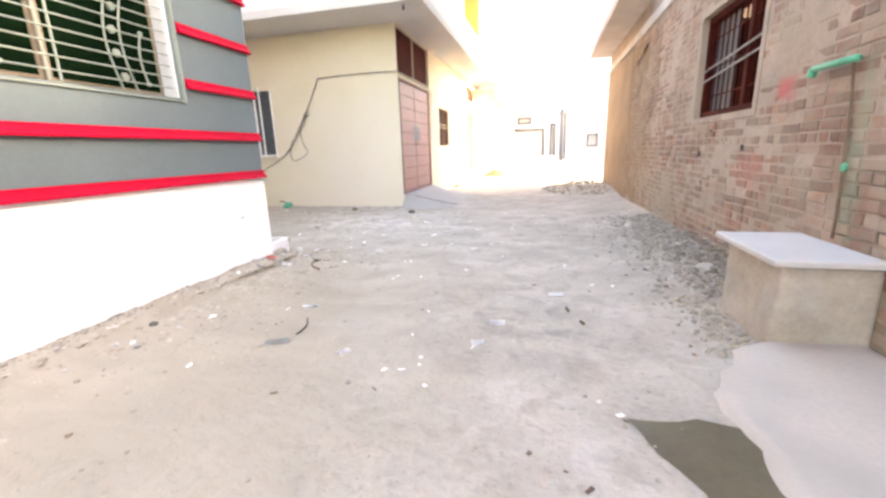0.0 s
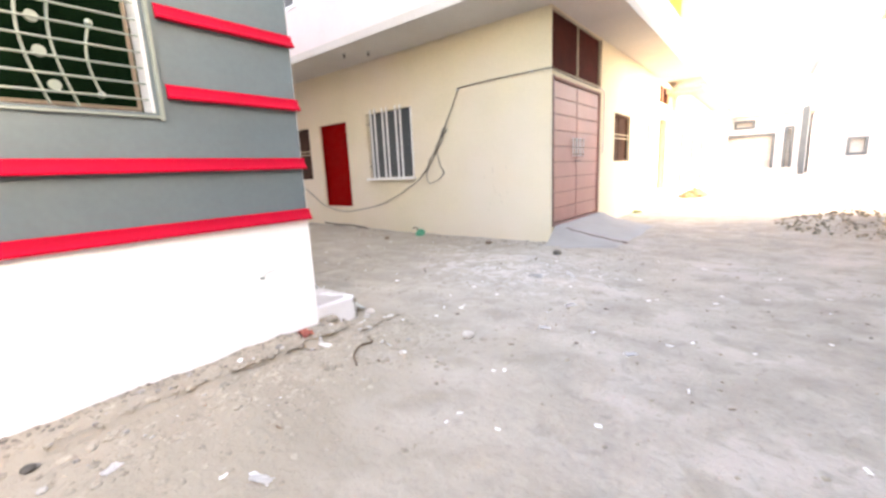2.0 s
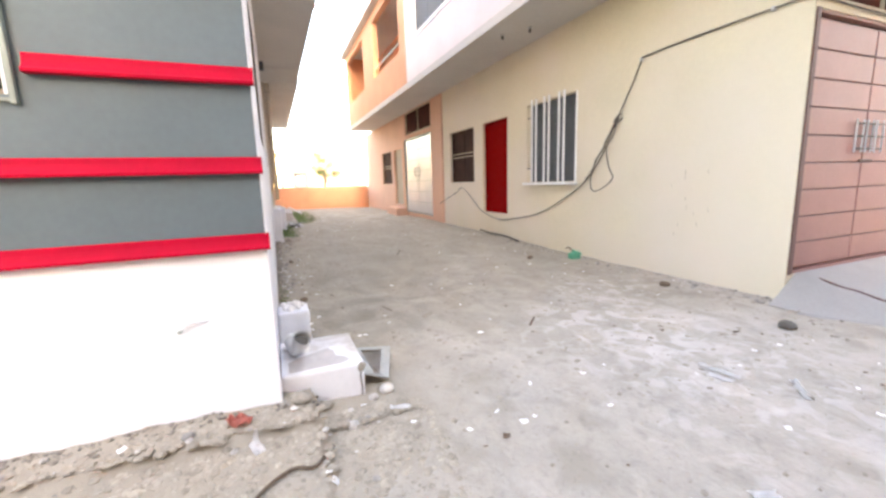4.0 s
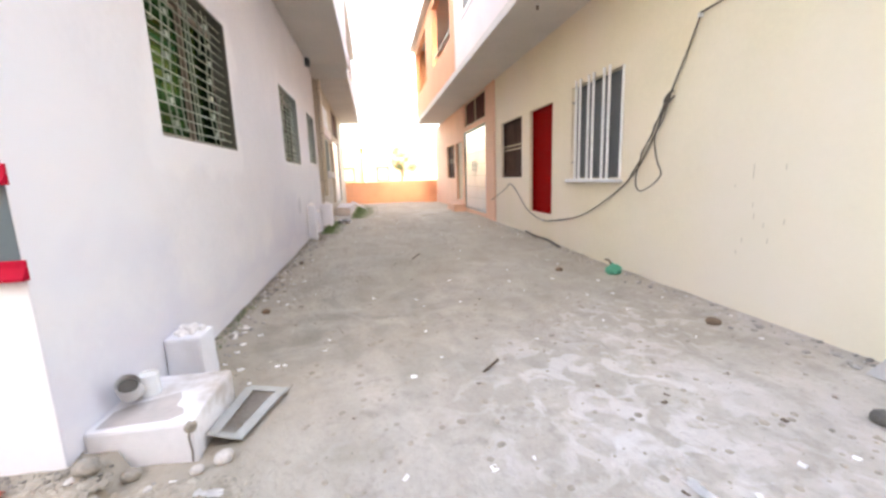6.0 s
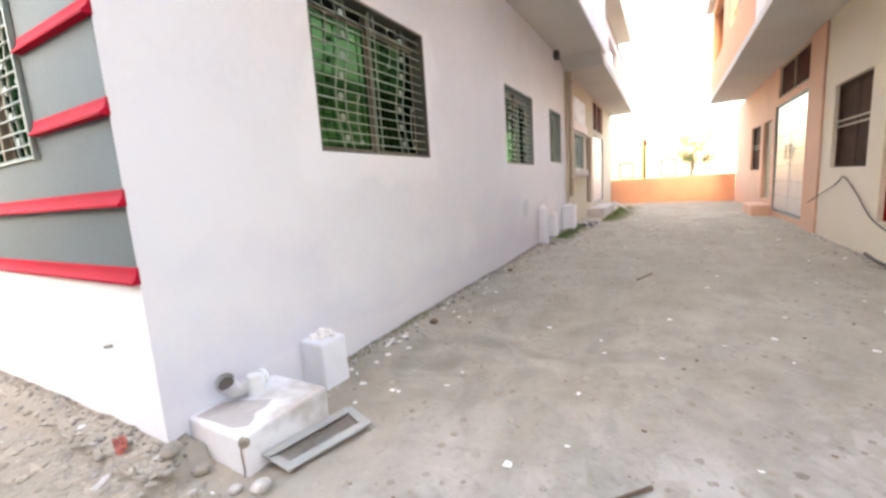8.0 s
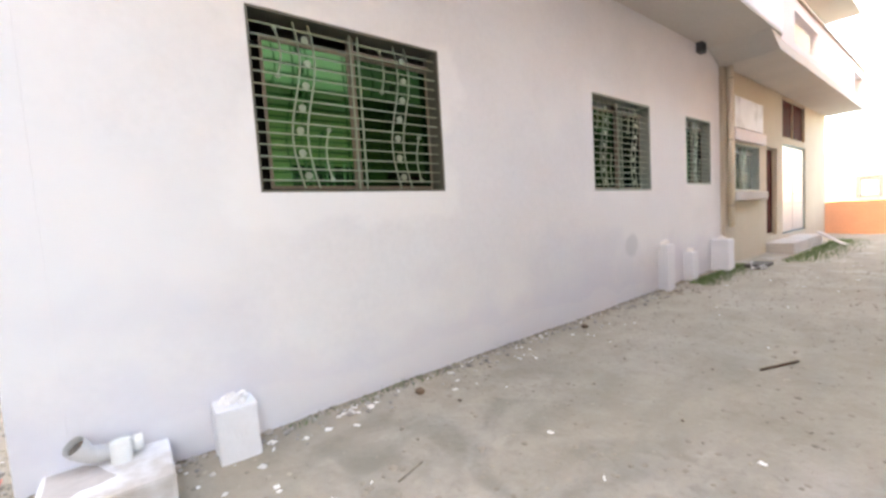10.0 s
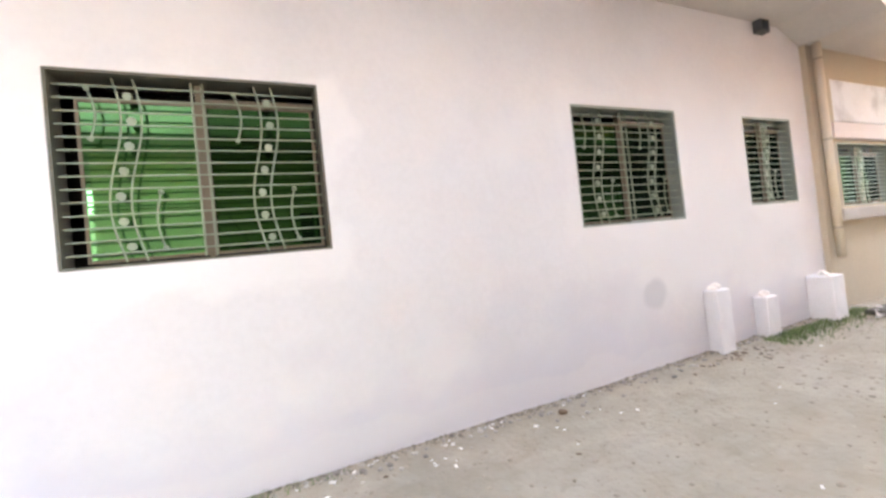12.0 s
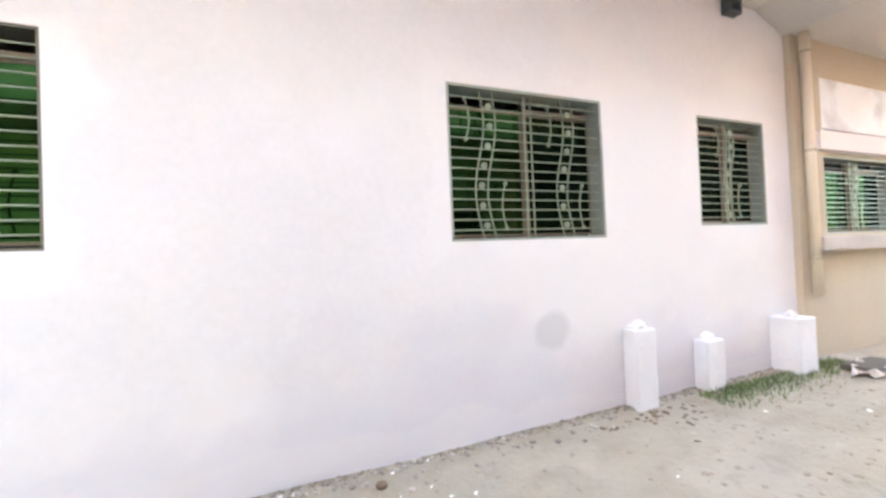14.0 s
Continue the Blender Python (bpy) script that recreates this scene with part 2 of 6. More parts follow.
def ground_surface():
    m = shader("dusty_earth", (0.455, 0.398, 0.34), 0.97, spread=0.10, scale=1.6, fine=28, bump=0.8, depth=0.03,
               stain=(0.515, 0.455, 0.405), stain_scale=0.8, stain_lo=0.53, stain_hi=0.66, spec=0.15)
    nt = m.node_tree
    b = nt.nodes["Principled BSDF"]
    before = b.inputs["Base Color"].links[0].from_socket
    geo = nt.nodes.new("ShaderNodeNewGeometry")
    last = before
    for size, lo, hi, most, colour in ((1.3, 0.5, 0.68, 0.5, (0.38, 0.325, 0.27)), (3.1, 0.52, 0.66, 0.6, (0.33, 0.285, 0.23)), (9.0, 0.58, 0.7, 0.42, (0.25, 0.22, 0.185)), (34.0, 0.60, 0.7, 0.35, (0.21, 0.18, 0.15)), (4.2, 0.58, 0.7, 0.5, (0.55, 0.49, 0.44))):
        n = nt.nodes.new("ShaderNodeTexNoise")
        n.inputs["Scale"].default_value = size
        n.inputs["Detail"].default_value = 5
        n.inputs["Distortion"].default_value = 0.6
        nt.links.new(geo.outputs["Position"], n.inputs["Vector"])
        r = nt.nodes.new("ShaderNodeMapRange")
        r.inputs["From Min"].default_value, r.inputs["From Max"].default_value = lo, hi
        r.inputs["To Max"].default_value = most
        nt.links.new(n.outputs["Fac"], r.inputs["Value"])
        x = nt.nodes.new("ShaderNodeMix")
        x.data_type = "RGBA"
        x.inputs["B"].default_value = (*colour, 1)
        nt.links.new(r.outputs["Result"], x.inputs["Factor"])
        nt.links.new(last, x.inputs["A"])
        last = x.outputs["Result"]
    # tan alley soil; the tint also puts some of the alley's shade into the colour
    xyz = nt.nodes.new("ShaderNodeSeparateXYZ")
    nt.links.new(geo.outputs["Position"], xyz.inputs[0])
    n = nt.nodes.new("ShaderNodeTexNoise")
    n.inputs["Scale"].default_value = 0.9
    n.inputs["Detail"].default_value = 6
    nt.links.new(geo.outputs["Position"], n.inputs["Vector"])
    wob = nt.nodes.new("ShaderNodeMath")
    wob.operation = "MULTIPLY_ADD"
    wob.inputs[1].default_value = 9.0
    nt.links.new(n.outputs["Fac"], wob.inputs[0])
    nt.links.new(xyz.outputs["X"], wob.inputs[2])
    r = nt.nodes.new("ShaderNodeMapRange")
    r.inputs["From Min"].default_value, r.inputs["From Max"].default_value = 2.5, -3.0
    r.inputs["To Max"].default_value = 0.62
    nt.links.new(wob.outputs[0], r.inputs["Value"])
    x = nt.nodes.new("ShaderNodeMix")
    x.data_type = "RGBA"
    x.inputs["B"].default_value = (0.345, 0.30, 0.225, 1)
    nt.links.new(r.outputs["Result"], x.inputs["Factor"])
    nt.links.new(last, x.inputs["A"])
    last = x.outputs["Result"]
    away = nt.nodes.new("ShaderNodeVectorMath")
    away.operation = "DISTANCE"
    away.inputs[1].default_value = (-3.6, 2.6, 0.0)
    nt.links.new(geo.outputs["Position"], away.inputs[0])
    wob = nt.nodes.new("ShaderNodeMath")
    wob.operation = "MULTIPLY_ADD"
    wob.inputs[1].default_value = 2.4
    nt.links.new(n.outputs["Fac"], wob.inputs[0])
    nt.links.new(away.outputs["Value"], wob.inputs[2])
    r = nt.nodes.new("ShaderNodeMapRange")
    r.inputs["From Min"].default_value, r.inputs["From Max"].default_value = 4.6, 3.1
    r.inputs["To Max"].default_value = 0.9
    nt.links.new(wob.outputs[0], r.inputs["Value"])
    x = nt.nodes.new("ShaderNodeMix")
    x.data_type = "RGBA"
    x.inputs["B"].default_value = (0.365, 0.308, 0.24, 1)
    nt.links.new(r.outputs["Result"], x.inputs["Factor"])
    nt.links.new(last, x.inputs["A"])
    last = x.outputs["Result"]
    for place, reach, size, lo, hi, most, colour in GROUND_STAINS:
        away = nt.nodes.new("ShaderNodeVectorMath")
        away.operation = "DISTANCE"
        away.inputs[1].default_value = (*place, 0.0)
        nt.links.new(geo.outputs["Position"], away.inputs[0])
        near = nt.nodes.new("ShaderNodeMapRange")
        near.inputs["From Min"].default_value, near.inputs["From Max"].default_value = reach, reach * 0.35
        nt.links.new(away.outputs["Value"], near.inputs["Value"])
        n = nt.nodes.new("ShaderNodeTexNoise")
        n.inputs["Scale"].default_value = size
        n.inputs["Detail"].default_value = 7
        n.inputs["Distortion"].default_value = 0.9
        nt.links.new(geo.outputs["Position"], n.inputs["Vector"])
        r = nt.nodes.new("ShaderNodeMapRange")
        r.inputs["From Min"].default_value, r.inputs["From Max"].default_value = lo, hi
        r.inputs["To Max"].default_value = most
        nt.links.new(n.outputs["Fac"], r.inputs["Value"])
        both = nt.nodes.new("ShaderNodeMath")
        both.operation = "MULTIPLY"
        nt.links.new(near.outputs["Result"], both.inputs[0])
        nt.links.new(r.outputs["Result"], both.inputs[1])
        x = nt.nodes.new("ShaderNodeMix")
        x.data_type = "RGBA"
        x.inputs["B"].default_value = (*colour, 1)
        nt.links.new(both.outputs[0], x.inputs["Factor"])
        nt.links.new(last, x.inputs["A"])
        last = x.outputs["Result"]
    scale = nt.nodes.new("ShaderNodeMapping")
    scale.inputs["Scale"].default_value = (1.0, 2.6, 1.0)
    scale.inputs["Rotation"].default_value = (0, 0, 0.12)
    nt.links.new(geo.outputs["Position"], scale.inputs["Vector"])
    n = nt.nodes.new("ShaderNodeTexNoise")
    n.inputs["Scale"].default_value = 1.0
    n.inputs["Detail"].default_value = 6
    n.inputs["Distortion"].default_value = 0.8
    nt.links.new(scale.outputs["Vector"], n.inputs["Vector"])
    r = nt.nodes.new("ShaderNodeMapRange")
    r.inputs["From Min"].default_value, r.inputs["From Max"].default_value = 0.35, 0.68
    r.inputs["To Min"].default_value, r.inputs["To Max"].default_value = 0.93, 1.06
    nt.links.new(n.outputs["Fac"], r.inputs["Value"])
    x = nt.nodes.new("ShaderNodeMix")
    x.data_type, x.blend_type = "RGBA", "MULTIPLY"
    x.inputs["Factor"].default_value = 1.0
    nt.links.new(last, x.inputs["A"])
    nt.links.new(r.outputs["Result"], x.inputs["B"])
    nt.links.new(x.outputs["Result"], b.inputs["Base Color"])
    return m


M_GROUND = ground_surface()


def patched_wall():
    """Limewash with fresher coats round the windows, lavender patches and a painted light gradient at the foot, and one
    round grey stain.
    """
    m = shader("patched_limewash", (0.76, 0.745, 0.755), 0.92, spread=0.035, scale=0.9, fine=22, bump=0.15, depth=0.006, stain=(0.80, 0.785, 0.79), stain_scale=0.6, stain_lo=0.45, stain_hi=0.6)
    nt = m.node_tree
    b = nt.nodes["Principled BSDF"]
    last = b.inputs["Base Color"].links[0].from_socket
    geo = nt.nodes.new("ShaderNodeNewGeometry")
    xyz = nt.nodes.new("ShaderNodeSeparateXYZ")
    nt.links.new(geo.outputs["Position"], xyz.inputs[0])
    rough_edge = nt.nodes.new("ShaderNodeTexNoise")
    rough_edge.inputs["Scale"].default_value = 1.7
    rough_edge.inputs["Detail"].default_value = 4
    nt.links.new(geo.outputs["Position"], rough_edge.inputs["Vector"])

    def calc(op, a, c):
        n = nt.nodes.new("ShaderNodeMath")
        n.operation = op
        for socket, v in zip(n.inputs, (a, c)):
            if isinstance(v, (int, float)):
                socket.default_value = v
            else:
                nt.links.new(v, socket)
        return n.outputs[0]

    def blend(value, lo, hi, most, colour):
        nonlocal last
        r = nt.nodes.new("ShaderNodeMapRange")
        r.inputs["From Min"].default_value, r.inputs["From Max"].default_value = lo, hi
        r.inputs["To Min"].default_value, r.inputs["To Max"].default_value = most, 0.0
        nt.links.new(value, r.inputs["Value"])
        x = nt.nodes.new("ShaderNodeMix")
        x.data_type = "RGBA"
        x.inputs["B"].default_value = (*colour, 1)
        nt.links.new(r.outputs["Result"], x.inputs["Factor"])
        nt.links.new(last, x.inputs["A"])
        last = x.outputs["Result"]

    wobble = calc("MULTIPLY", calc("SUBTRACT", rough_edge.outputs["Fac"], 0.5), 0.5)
    # lavender low down: paint patches plus the light's gradient put into the colour
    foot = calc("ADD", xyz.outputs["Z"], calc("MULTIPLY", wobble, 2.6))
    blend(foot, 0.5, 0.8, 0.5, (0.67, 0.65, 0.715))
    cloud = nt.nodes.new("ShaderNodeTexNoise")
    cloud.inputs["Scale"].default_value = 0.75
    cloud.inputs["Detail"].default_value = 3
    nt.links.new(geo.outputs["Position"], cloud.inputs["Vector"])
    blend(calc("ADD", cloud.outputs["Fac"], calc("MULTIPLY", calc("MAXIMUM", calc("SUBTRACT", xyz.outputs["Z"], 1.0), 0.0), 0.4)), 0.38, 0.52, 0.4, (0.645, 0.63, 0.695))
    streak = calc("ADD", calc("ABSOLUTE", calc("SUBTRACT", xyz.outputs["Z"], 0.22), 0), wobble)
    blend(streak, 0.1, 0.14, 0.25, (0.81, 0.79, 0.785))
    for cx, cz, hw, hh in ((-5.42, 2.38, 0.82, 0.63), (-9.59, 2.39, 0.8, 0.64), (-12.27, 2.43, 0.57, 0.59)):
        dx = calc("SUBTRACT", calc("ABSOLUTE", calc("SUBTRACT", xyz.outputs["X"], cx), 0), hw)
        dz = calc("SUBTRACT", calc("ABSOLUTE", calc("SUBTRACT", xyz.outputs["Z"], cz), 0), hh)
        blend(calc("ADD", calc("MAXIMUM", dx, dz), calc("MULTIPLY", wobble, 1.6)), 0.10, 0.22, 0.5 if hw > 0.81 else 0.22, (0.87, 0.855, 0.85))
    dx, dz = calc("SUBTRACT", xyz.outputs["X"], -9.7), calc("SUBTRACT", xyz.outputs["Z"], 0.92)
    spot = calc("ADD", calc("SQRT", calc("ADD", calc("MULTIPLY", dx, dx), calc("MULTIPLY", dz, dz)), 0), calc("MULTIPLY", wobble, 0.5))
    blend(spot, 0.13, 0.2, 0.6, (0.56, 0.555, 0.57))
    nt.links.new(last, b.inputs["Base Color"])
    return m


M_SIDE = patched_wall()



def brush_stains(m, stains):
    """Soft-edged old paint smears on the brick wall: centre (y, z), half width and height, strength, colour."""
    nt = m.node_tree
    b = nt.nodes["Principled BSDF"]
    last = b.inputs["Base Color"].links[0].from_socket
    geo = nt.nodes.new("ShaderNodeNewGeometry")
    blot = nt.nodes.new("ShaderNodeTexNoise")
    blot.inputs["Scale"].default_value = 9.0
    blot.inputs["Detail"].default_value = 6
    nt.links.new(geo.outputs["Position"], blot.inputs["Vector"])
    for y, z, wide, tall, most, colour in stains:
        shift = nt.nodes.new("ShaderNodeMapping")
        shift.vector_type = "TEXTURE"
        shift.inputs["Location"].default_value = (1.75, y, z)
        shift.inputs["Scale"].default_value = (10.0, wide, tall)
        nt.links.new(geo.outputs["Position"], shift.inputs["Vector"])
        far = nt.nodes.new("ShaderNodeVectorMath")
        far.operation = "LENGTH"
        nt.links.new(shift.outputs["Vector"], far.inputs[0])
        add = nt.nodes.new("ShaderNodeMath")
        add.operation = "MULTIPLY_ADD"
        add.inputs[1].default_value = 2.2
        nt.links.new(blot.outputs["Fac"], add.inputs[0])
        nt.links.new(far.outputs["Value"], add.inputs[2])
        fade = nt.nodes.new("ShaderNodeMapRange")
        fade.inputs["From Min"].default_value, fade.inputs["From Max"].default_value = 2.3, 1.5
        fade.inputs["To Max"].default_value = most
        nt.links.new(add.outputs[0], fade.inputs["Value"])
        x = nt.nodes.new("ShaderNodeMix")
        x.data_type = "RGBA"
        x.inputs["B"].default_value = (*colour, 1)
        nt.links.new(fade.outputs["Result"], x.inputs["Factor"])
        nt.links.new(last, x.inputs["A"])
        last = x.outputs["Result"]
    nt.links.new(last, b.inputs["Base Color"])


for brick_paint in (M_BRICK, M_BRICKS, M_MORTAR):
    brush_stains(brick_paint, ((4.42, 1.66, 0.17, 0.1, 0.85, (0.48, 0.11, 0.10)), (4.85, 1.0, 0.35, 0.16, 0.45, (0.40, 0.14, 0.11)),
                               (3.5, 1.3, 0.08, 0.5, 0.6, (0.24, 0.27, 0.19)), (3.45, 0.85, 0.09, 0.3, 0.6, (0.24, 0.28, 0.2)),
                               (6.9, 2.4, 1.0, 0.9, 0.45, (0.34, 0.28, 0.225)), (4.3, 2.3, 0.6, 0.5, 0.4, (0.33, 0.27, 0.21)), (7.5, 0.5, 1.6, 0.4, 0.5, (0.27, 0.22, 0.165)), (9.9, 1.7, 1.3, 2.4, 0.65, (0.25, 0.178, 0.115))))

# ---- building helpers ----
BASE = {}


def thing(name, at, label="", category="", group="", kind=""):
    ob = new(name)
    ob.location = at
    ob.empty_display_size = 0.1
    BASE[ob.name] = Vector(at)
    return tagged(ob, label, category, group, kind)


def part(name, bm, material, parent=None, label="", smooth=False):
    """Links a bmesh given in world places as ONE mesh object under a thing or a part."""
    at = BASE[parent.name] if parent else Vector((0, 0, 0))
    bmesh.ops.translate(bm, verts=bm.verts, vec=-at)
    bmesh.ops.recalc_face_normals(bm, faces=bm.faces)
    me = bpy.data.meshes.new(name)
    bm.to_mesh(me)
    bm.free()
    me.materials.append(material)
    if smooth:
        for p in me.polygons:
            p.use_smooth = True
    ob = new(name, me)
    if parent:
        ob.parent = parent
    BASE[ob.name] = at
    return tagged(ob, label)


def box(x0, x1, y0, y1, z0, z1, bevel=0.0, bm=None):
    own = bmesh.new()
    bmesh.ops.create_cube(own, size=1)
    bmesh.ops.scale(own, vec=(abs(x1 - x0), abs(y1 - y0), abs(z1 - z0)), verts=own.verts)
    bmesh.ops.translate(own, vec=((x0 + x1) / 2, (y0 + y1) / 2, (z0 + z1) / 2), verts=own.verts)
    if bevel:
        bmesh.ops.bevel(own, geom=own.edges[:], offset=bevel, segments=2, affect="EDGES", profile=0.6)
    if bm is None:
        return own
    me = bpy.data.meshes.new("join")
    own.to_mesh(me)
    own.free()
    bm.from_mesh(me)
    bpy.data.meshes.remove(me)
    return bm


def tube(points, r, sides=8, bm=None, closed=True):
    """A round bar along a line of points."""
    bm = bm or bmesh.new()
    pts = [Vector(p) for p in points]
    rings = []
    side = None
    for i, p in enumerate(pts):
        way = (pts[min(i + 1, len(pts) - 1)] - pts[max(i - 1, 0)]).normalized()
        if side is None:
            side = way.orthogonal().normalized()
        side = (side - way * side.dot(way)).normalized()
        up = way.cross(side)
        rings.append([bm.verts.new(p + r * (math.cos(a) * side + math.sin(a) * up)) for a in [2 * math.pi * k / sides for k in range(sides)]])
    for a, b in zip(rings, rings[1:]):
        for k in range(sides):
            bm.faces.new((a[k], a[(k + 1) % sides], b[(k + 1) % sides], b[k]))
    if closed:
        bm.faces.new(rings[0])
        bm.faces.new(rings[-1])
    return bm


def smooth_line(points, steps=6):
    """A Catmull-Rom line through the points."""
    p = [Vector(q) for q in points]
    p = [p[0] * 2 - p[1]] + p + [p[-1] * 2 - p[-2]]
    out = []
    for a, b, c, d in zip(p, p[1:], p[2:], p[3:]):
        for k in range(steps):
            t = k / steps
            out.append(0.5 * (2 * b + (c - a) * t + (2 * a - 5 * b + 4 * c - d) * t * t + (3 * b - a - 3 * c + d) * t ** 3))
    return out + [p[-2]]


def ball(at, r, flat=1.0, bm=None, sub=1):
    own = bm or bmesh.new()
    made = bmesh.ops.create_icosphere(own, subdivisions=sub, radius=r)
    for v in made["verts"]:
        v.co = Vector((v.co.x, v.co.y, v.co.z * flat)) + Vector(at)
    return own


def wall_mesh(axis, face, back, u0, u1, z0, z1, holes=()):
    """A wall with thickness from face to back on an axis ('x' or 'y'), with rectangular holes (u0, u1, z0, z1) through it."""
    us = sorted({u0, u1, *[h[0] for h in holes], *[h[1] for h in holes]})
    zs = sorted({z0, z1, *[h[2] for h in holes], *[h[3] for h in holes]})
    solid = {}
    for i in range(len(us) - 1):
        for j in range(len(zs) - 1):
            cu, cz = (us[i] + us[i + 1]) / 2, (zs[j] + zs[j + 1]) / 2
            solid[i, j] = not any(h[0] < cu < h[1] and h[2] < cz < h[3] for h in holes)
    bm = bmesh.new()
    cache = {}

    def vert(d, i, j):
        key = (d, i, j)
        if key not in cache:
            p = face if d == 0 else back
            cache[key] = bm.verts.new((p, us[i], zs[j]) if axis == "x" else (us[i], p, zs[j]))
        return cache[key]

    for (i, j), full in solid.items():
        if not full:
            continue
        for d in (0, 1):
            bm.faces.new((vert(d, i, j), vert(d, i + 1, j), vert(d, i + 1, j + 1), vert(d, i, j + 1)))
        for di, dj, a, b in ((-1, 0, (i, j), (i, j + 1)), (1, 0, (i + 1, j), (i + 1, j + 1)), (0, -1, (i, j), (i + 1, j)), (0, 1, (i, j + 1), (i + 1, j + 1))):
            if not solid.get((i + di, j + dj), False):
                bm.faces.new((vert(0, *a), vert(0, *b), vert(1, *b), vert(1, *a)))
    return bm


def frame_mesh(axis, p0, p1, u0, u1, z0, z1, w):
    """Four flat bars round an opening."""
    bm = bmesh.new()
    for a0, a1, c0, c1 in ((u0, u1, z0, z0 + w), (u0, u1, z1 - w, z1), (u0, u0 + w, z0 + w, z1 - w), (u1 - w, u1, z0 + w, z1 - w)):
        box(*((p0, p1, a0, a1) if axis == "x" else (a0, a1, p0, p1)), c0, c1, 0.0, bm)
    return bm


def soft(v):
    return max(0.0, min(1.0, v))


def height(x, y):
    """The trodden ground: gentle swells, and earth banked a little against the house walls."""
    z = 0.03 * noise.noise((x * 0.5, y * 0.5, 3.1)) + 0.014 * noise.noise((x * 2.1, y * 2.1, 7.7))
    z += 0.006 * noise.noise((x * 7.0, y * 7.0, 1.7))
    near = soft(1 - abs(y - 6.8) / 9)
    if y < 4.6 and x > -3.3:
        z += 0.13 * math.exp(-max(0.0, x + 3.21) / 0.5)
    bank = math.exp(-((x + 2.9) / 0.9) ** 2 - ((y - 3.4) / 2.2) ** 2)
    z += bank * (0.02 * noise.noise((x * 5.5, y * 5.5, 4.4)) + 0.026 * noise.noise((x * 10.0, y * 10.0, 8.8)))
    if x < -3.0:
        z += 0.07 * math.exp(-max(0.0, y - 4.39) / 0.5) + 0.05 * math.exp(-max(0.0, 9.21 - y) / 0.45)
    z += 0.02 * soft((-5.0 - x) / 9.0) * 9.0 * soft((10.5 - y) / 2.5)
    if x > 0:
        z += 0.05 * math.exp(-max(0.0, 1.75 - x) / 0.4)
    z += 0.3 * math.exp(-((x - 1.1) / 1.2) ** 2 - ((y - 13.3) / 1.3) ** 2)
    return z * (0.3 + 0.7 * near)


# ---- ground ----
def steps(lo, hi, step, reach):
    inner = list(np.arange(lo, hi + 1e-6, step))
    grow, d, left, right = step, step, [], []
    while d < reach:
        grow *= 1.28
        d += grow
        left.insert(0, lo - d)
        right.append(hi + d)
    return left + inner + right


def make_ground():
    xs, ys = steps(-15.0, 2.0, 0.05, 900), steps(0.4, 14.5, 0.05, 900)
    verts = [(x, y, height(x, y)) for y in ys for x in xs]
    w = len(xs)
    faces = [(j * w + i, j * w + i + 1, (j + 1) * w + i + 1, (j + 1) * w + i) for j in range(len(ys) - 1) for i in range(w - 1)]
    me = bpy.data.meshes.new("ground")
    me.from_pydata(verts, [], faces)
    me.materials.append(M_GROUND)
    for p in me.polygons:
        p.use_smooth = True
    return tagged(new("ground", me), "dusty grey-beige trodden earth of the lane and side alley", "ground", kind="structure")


make_ground()


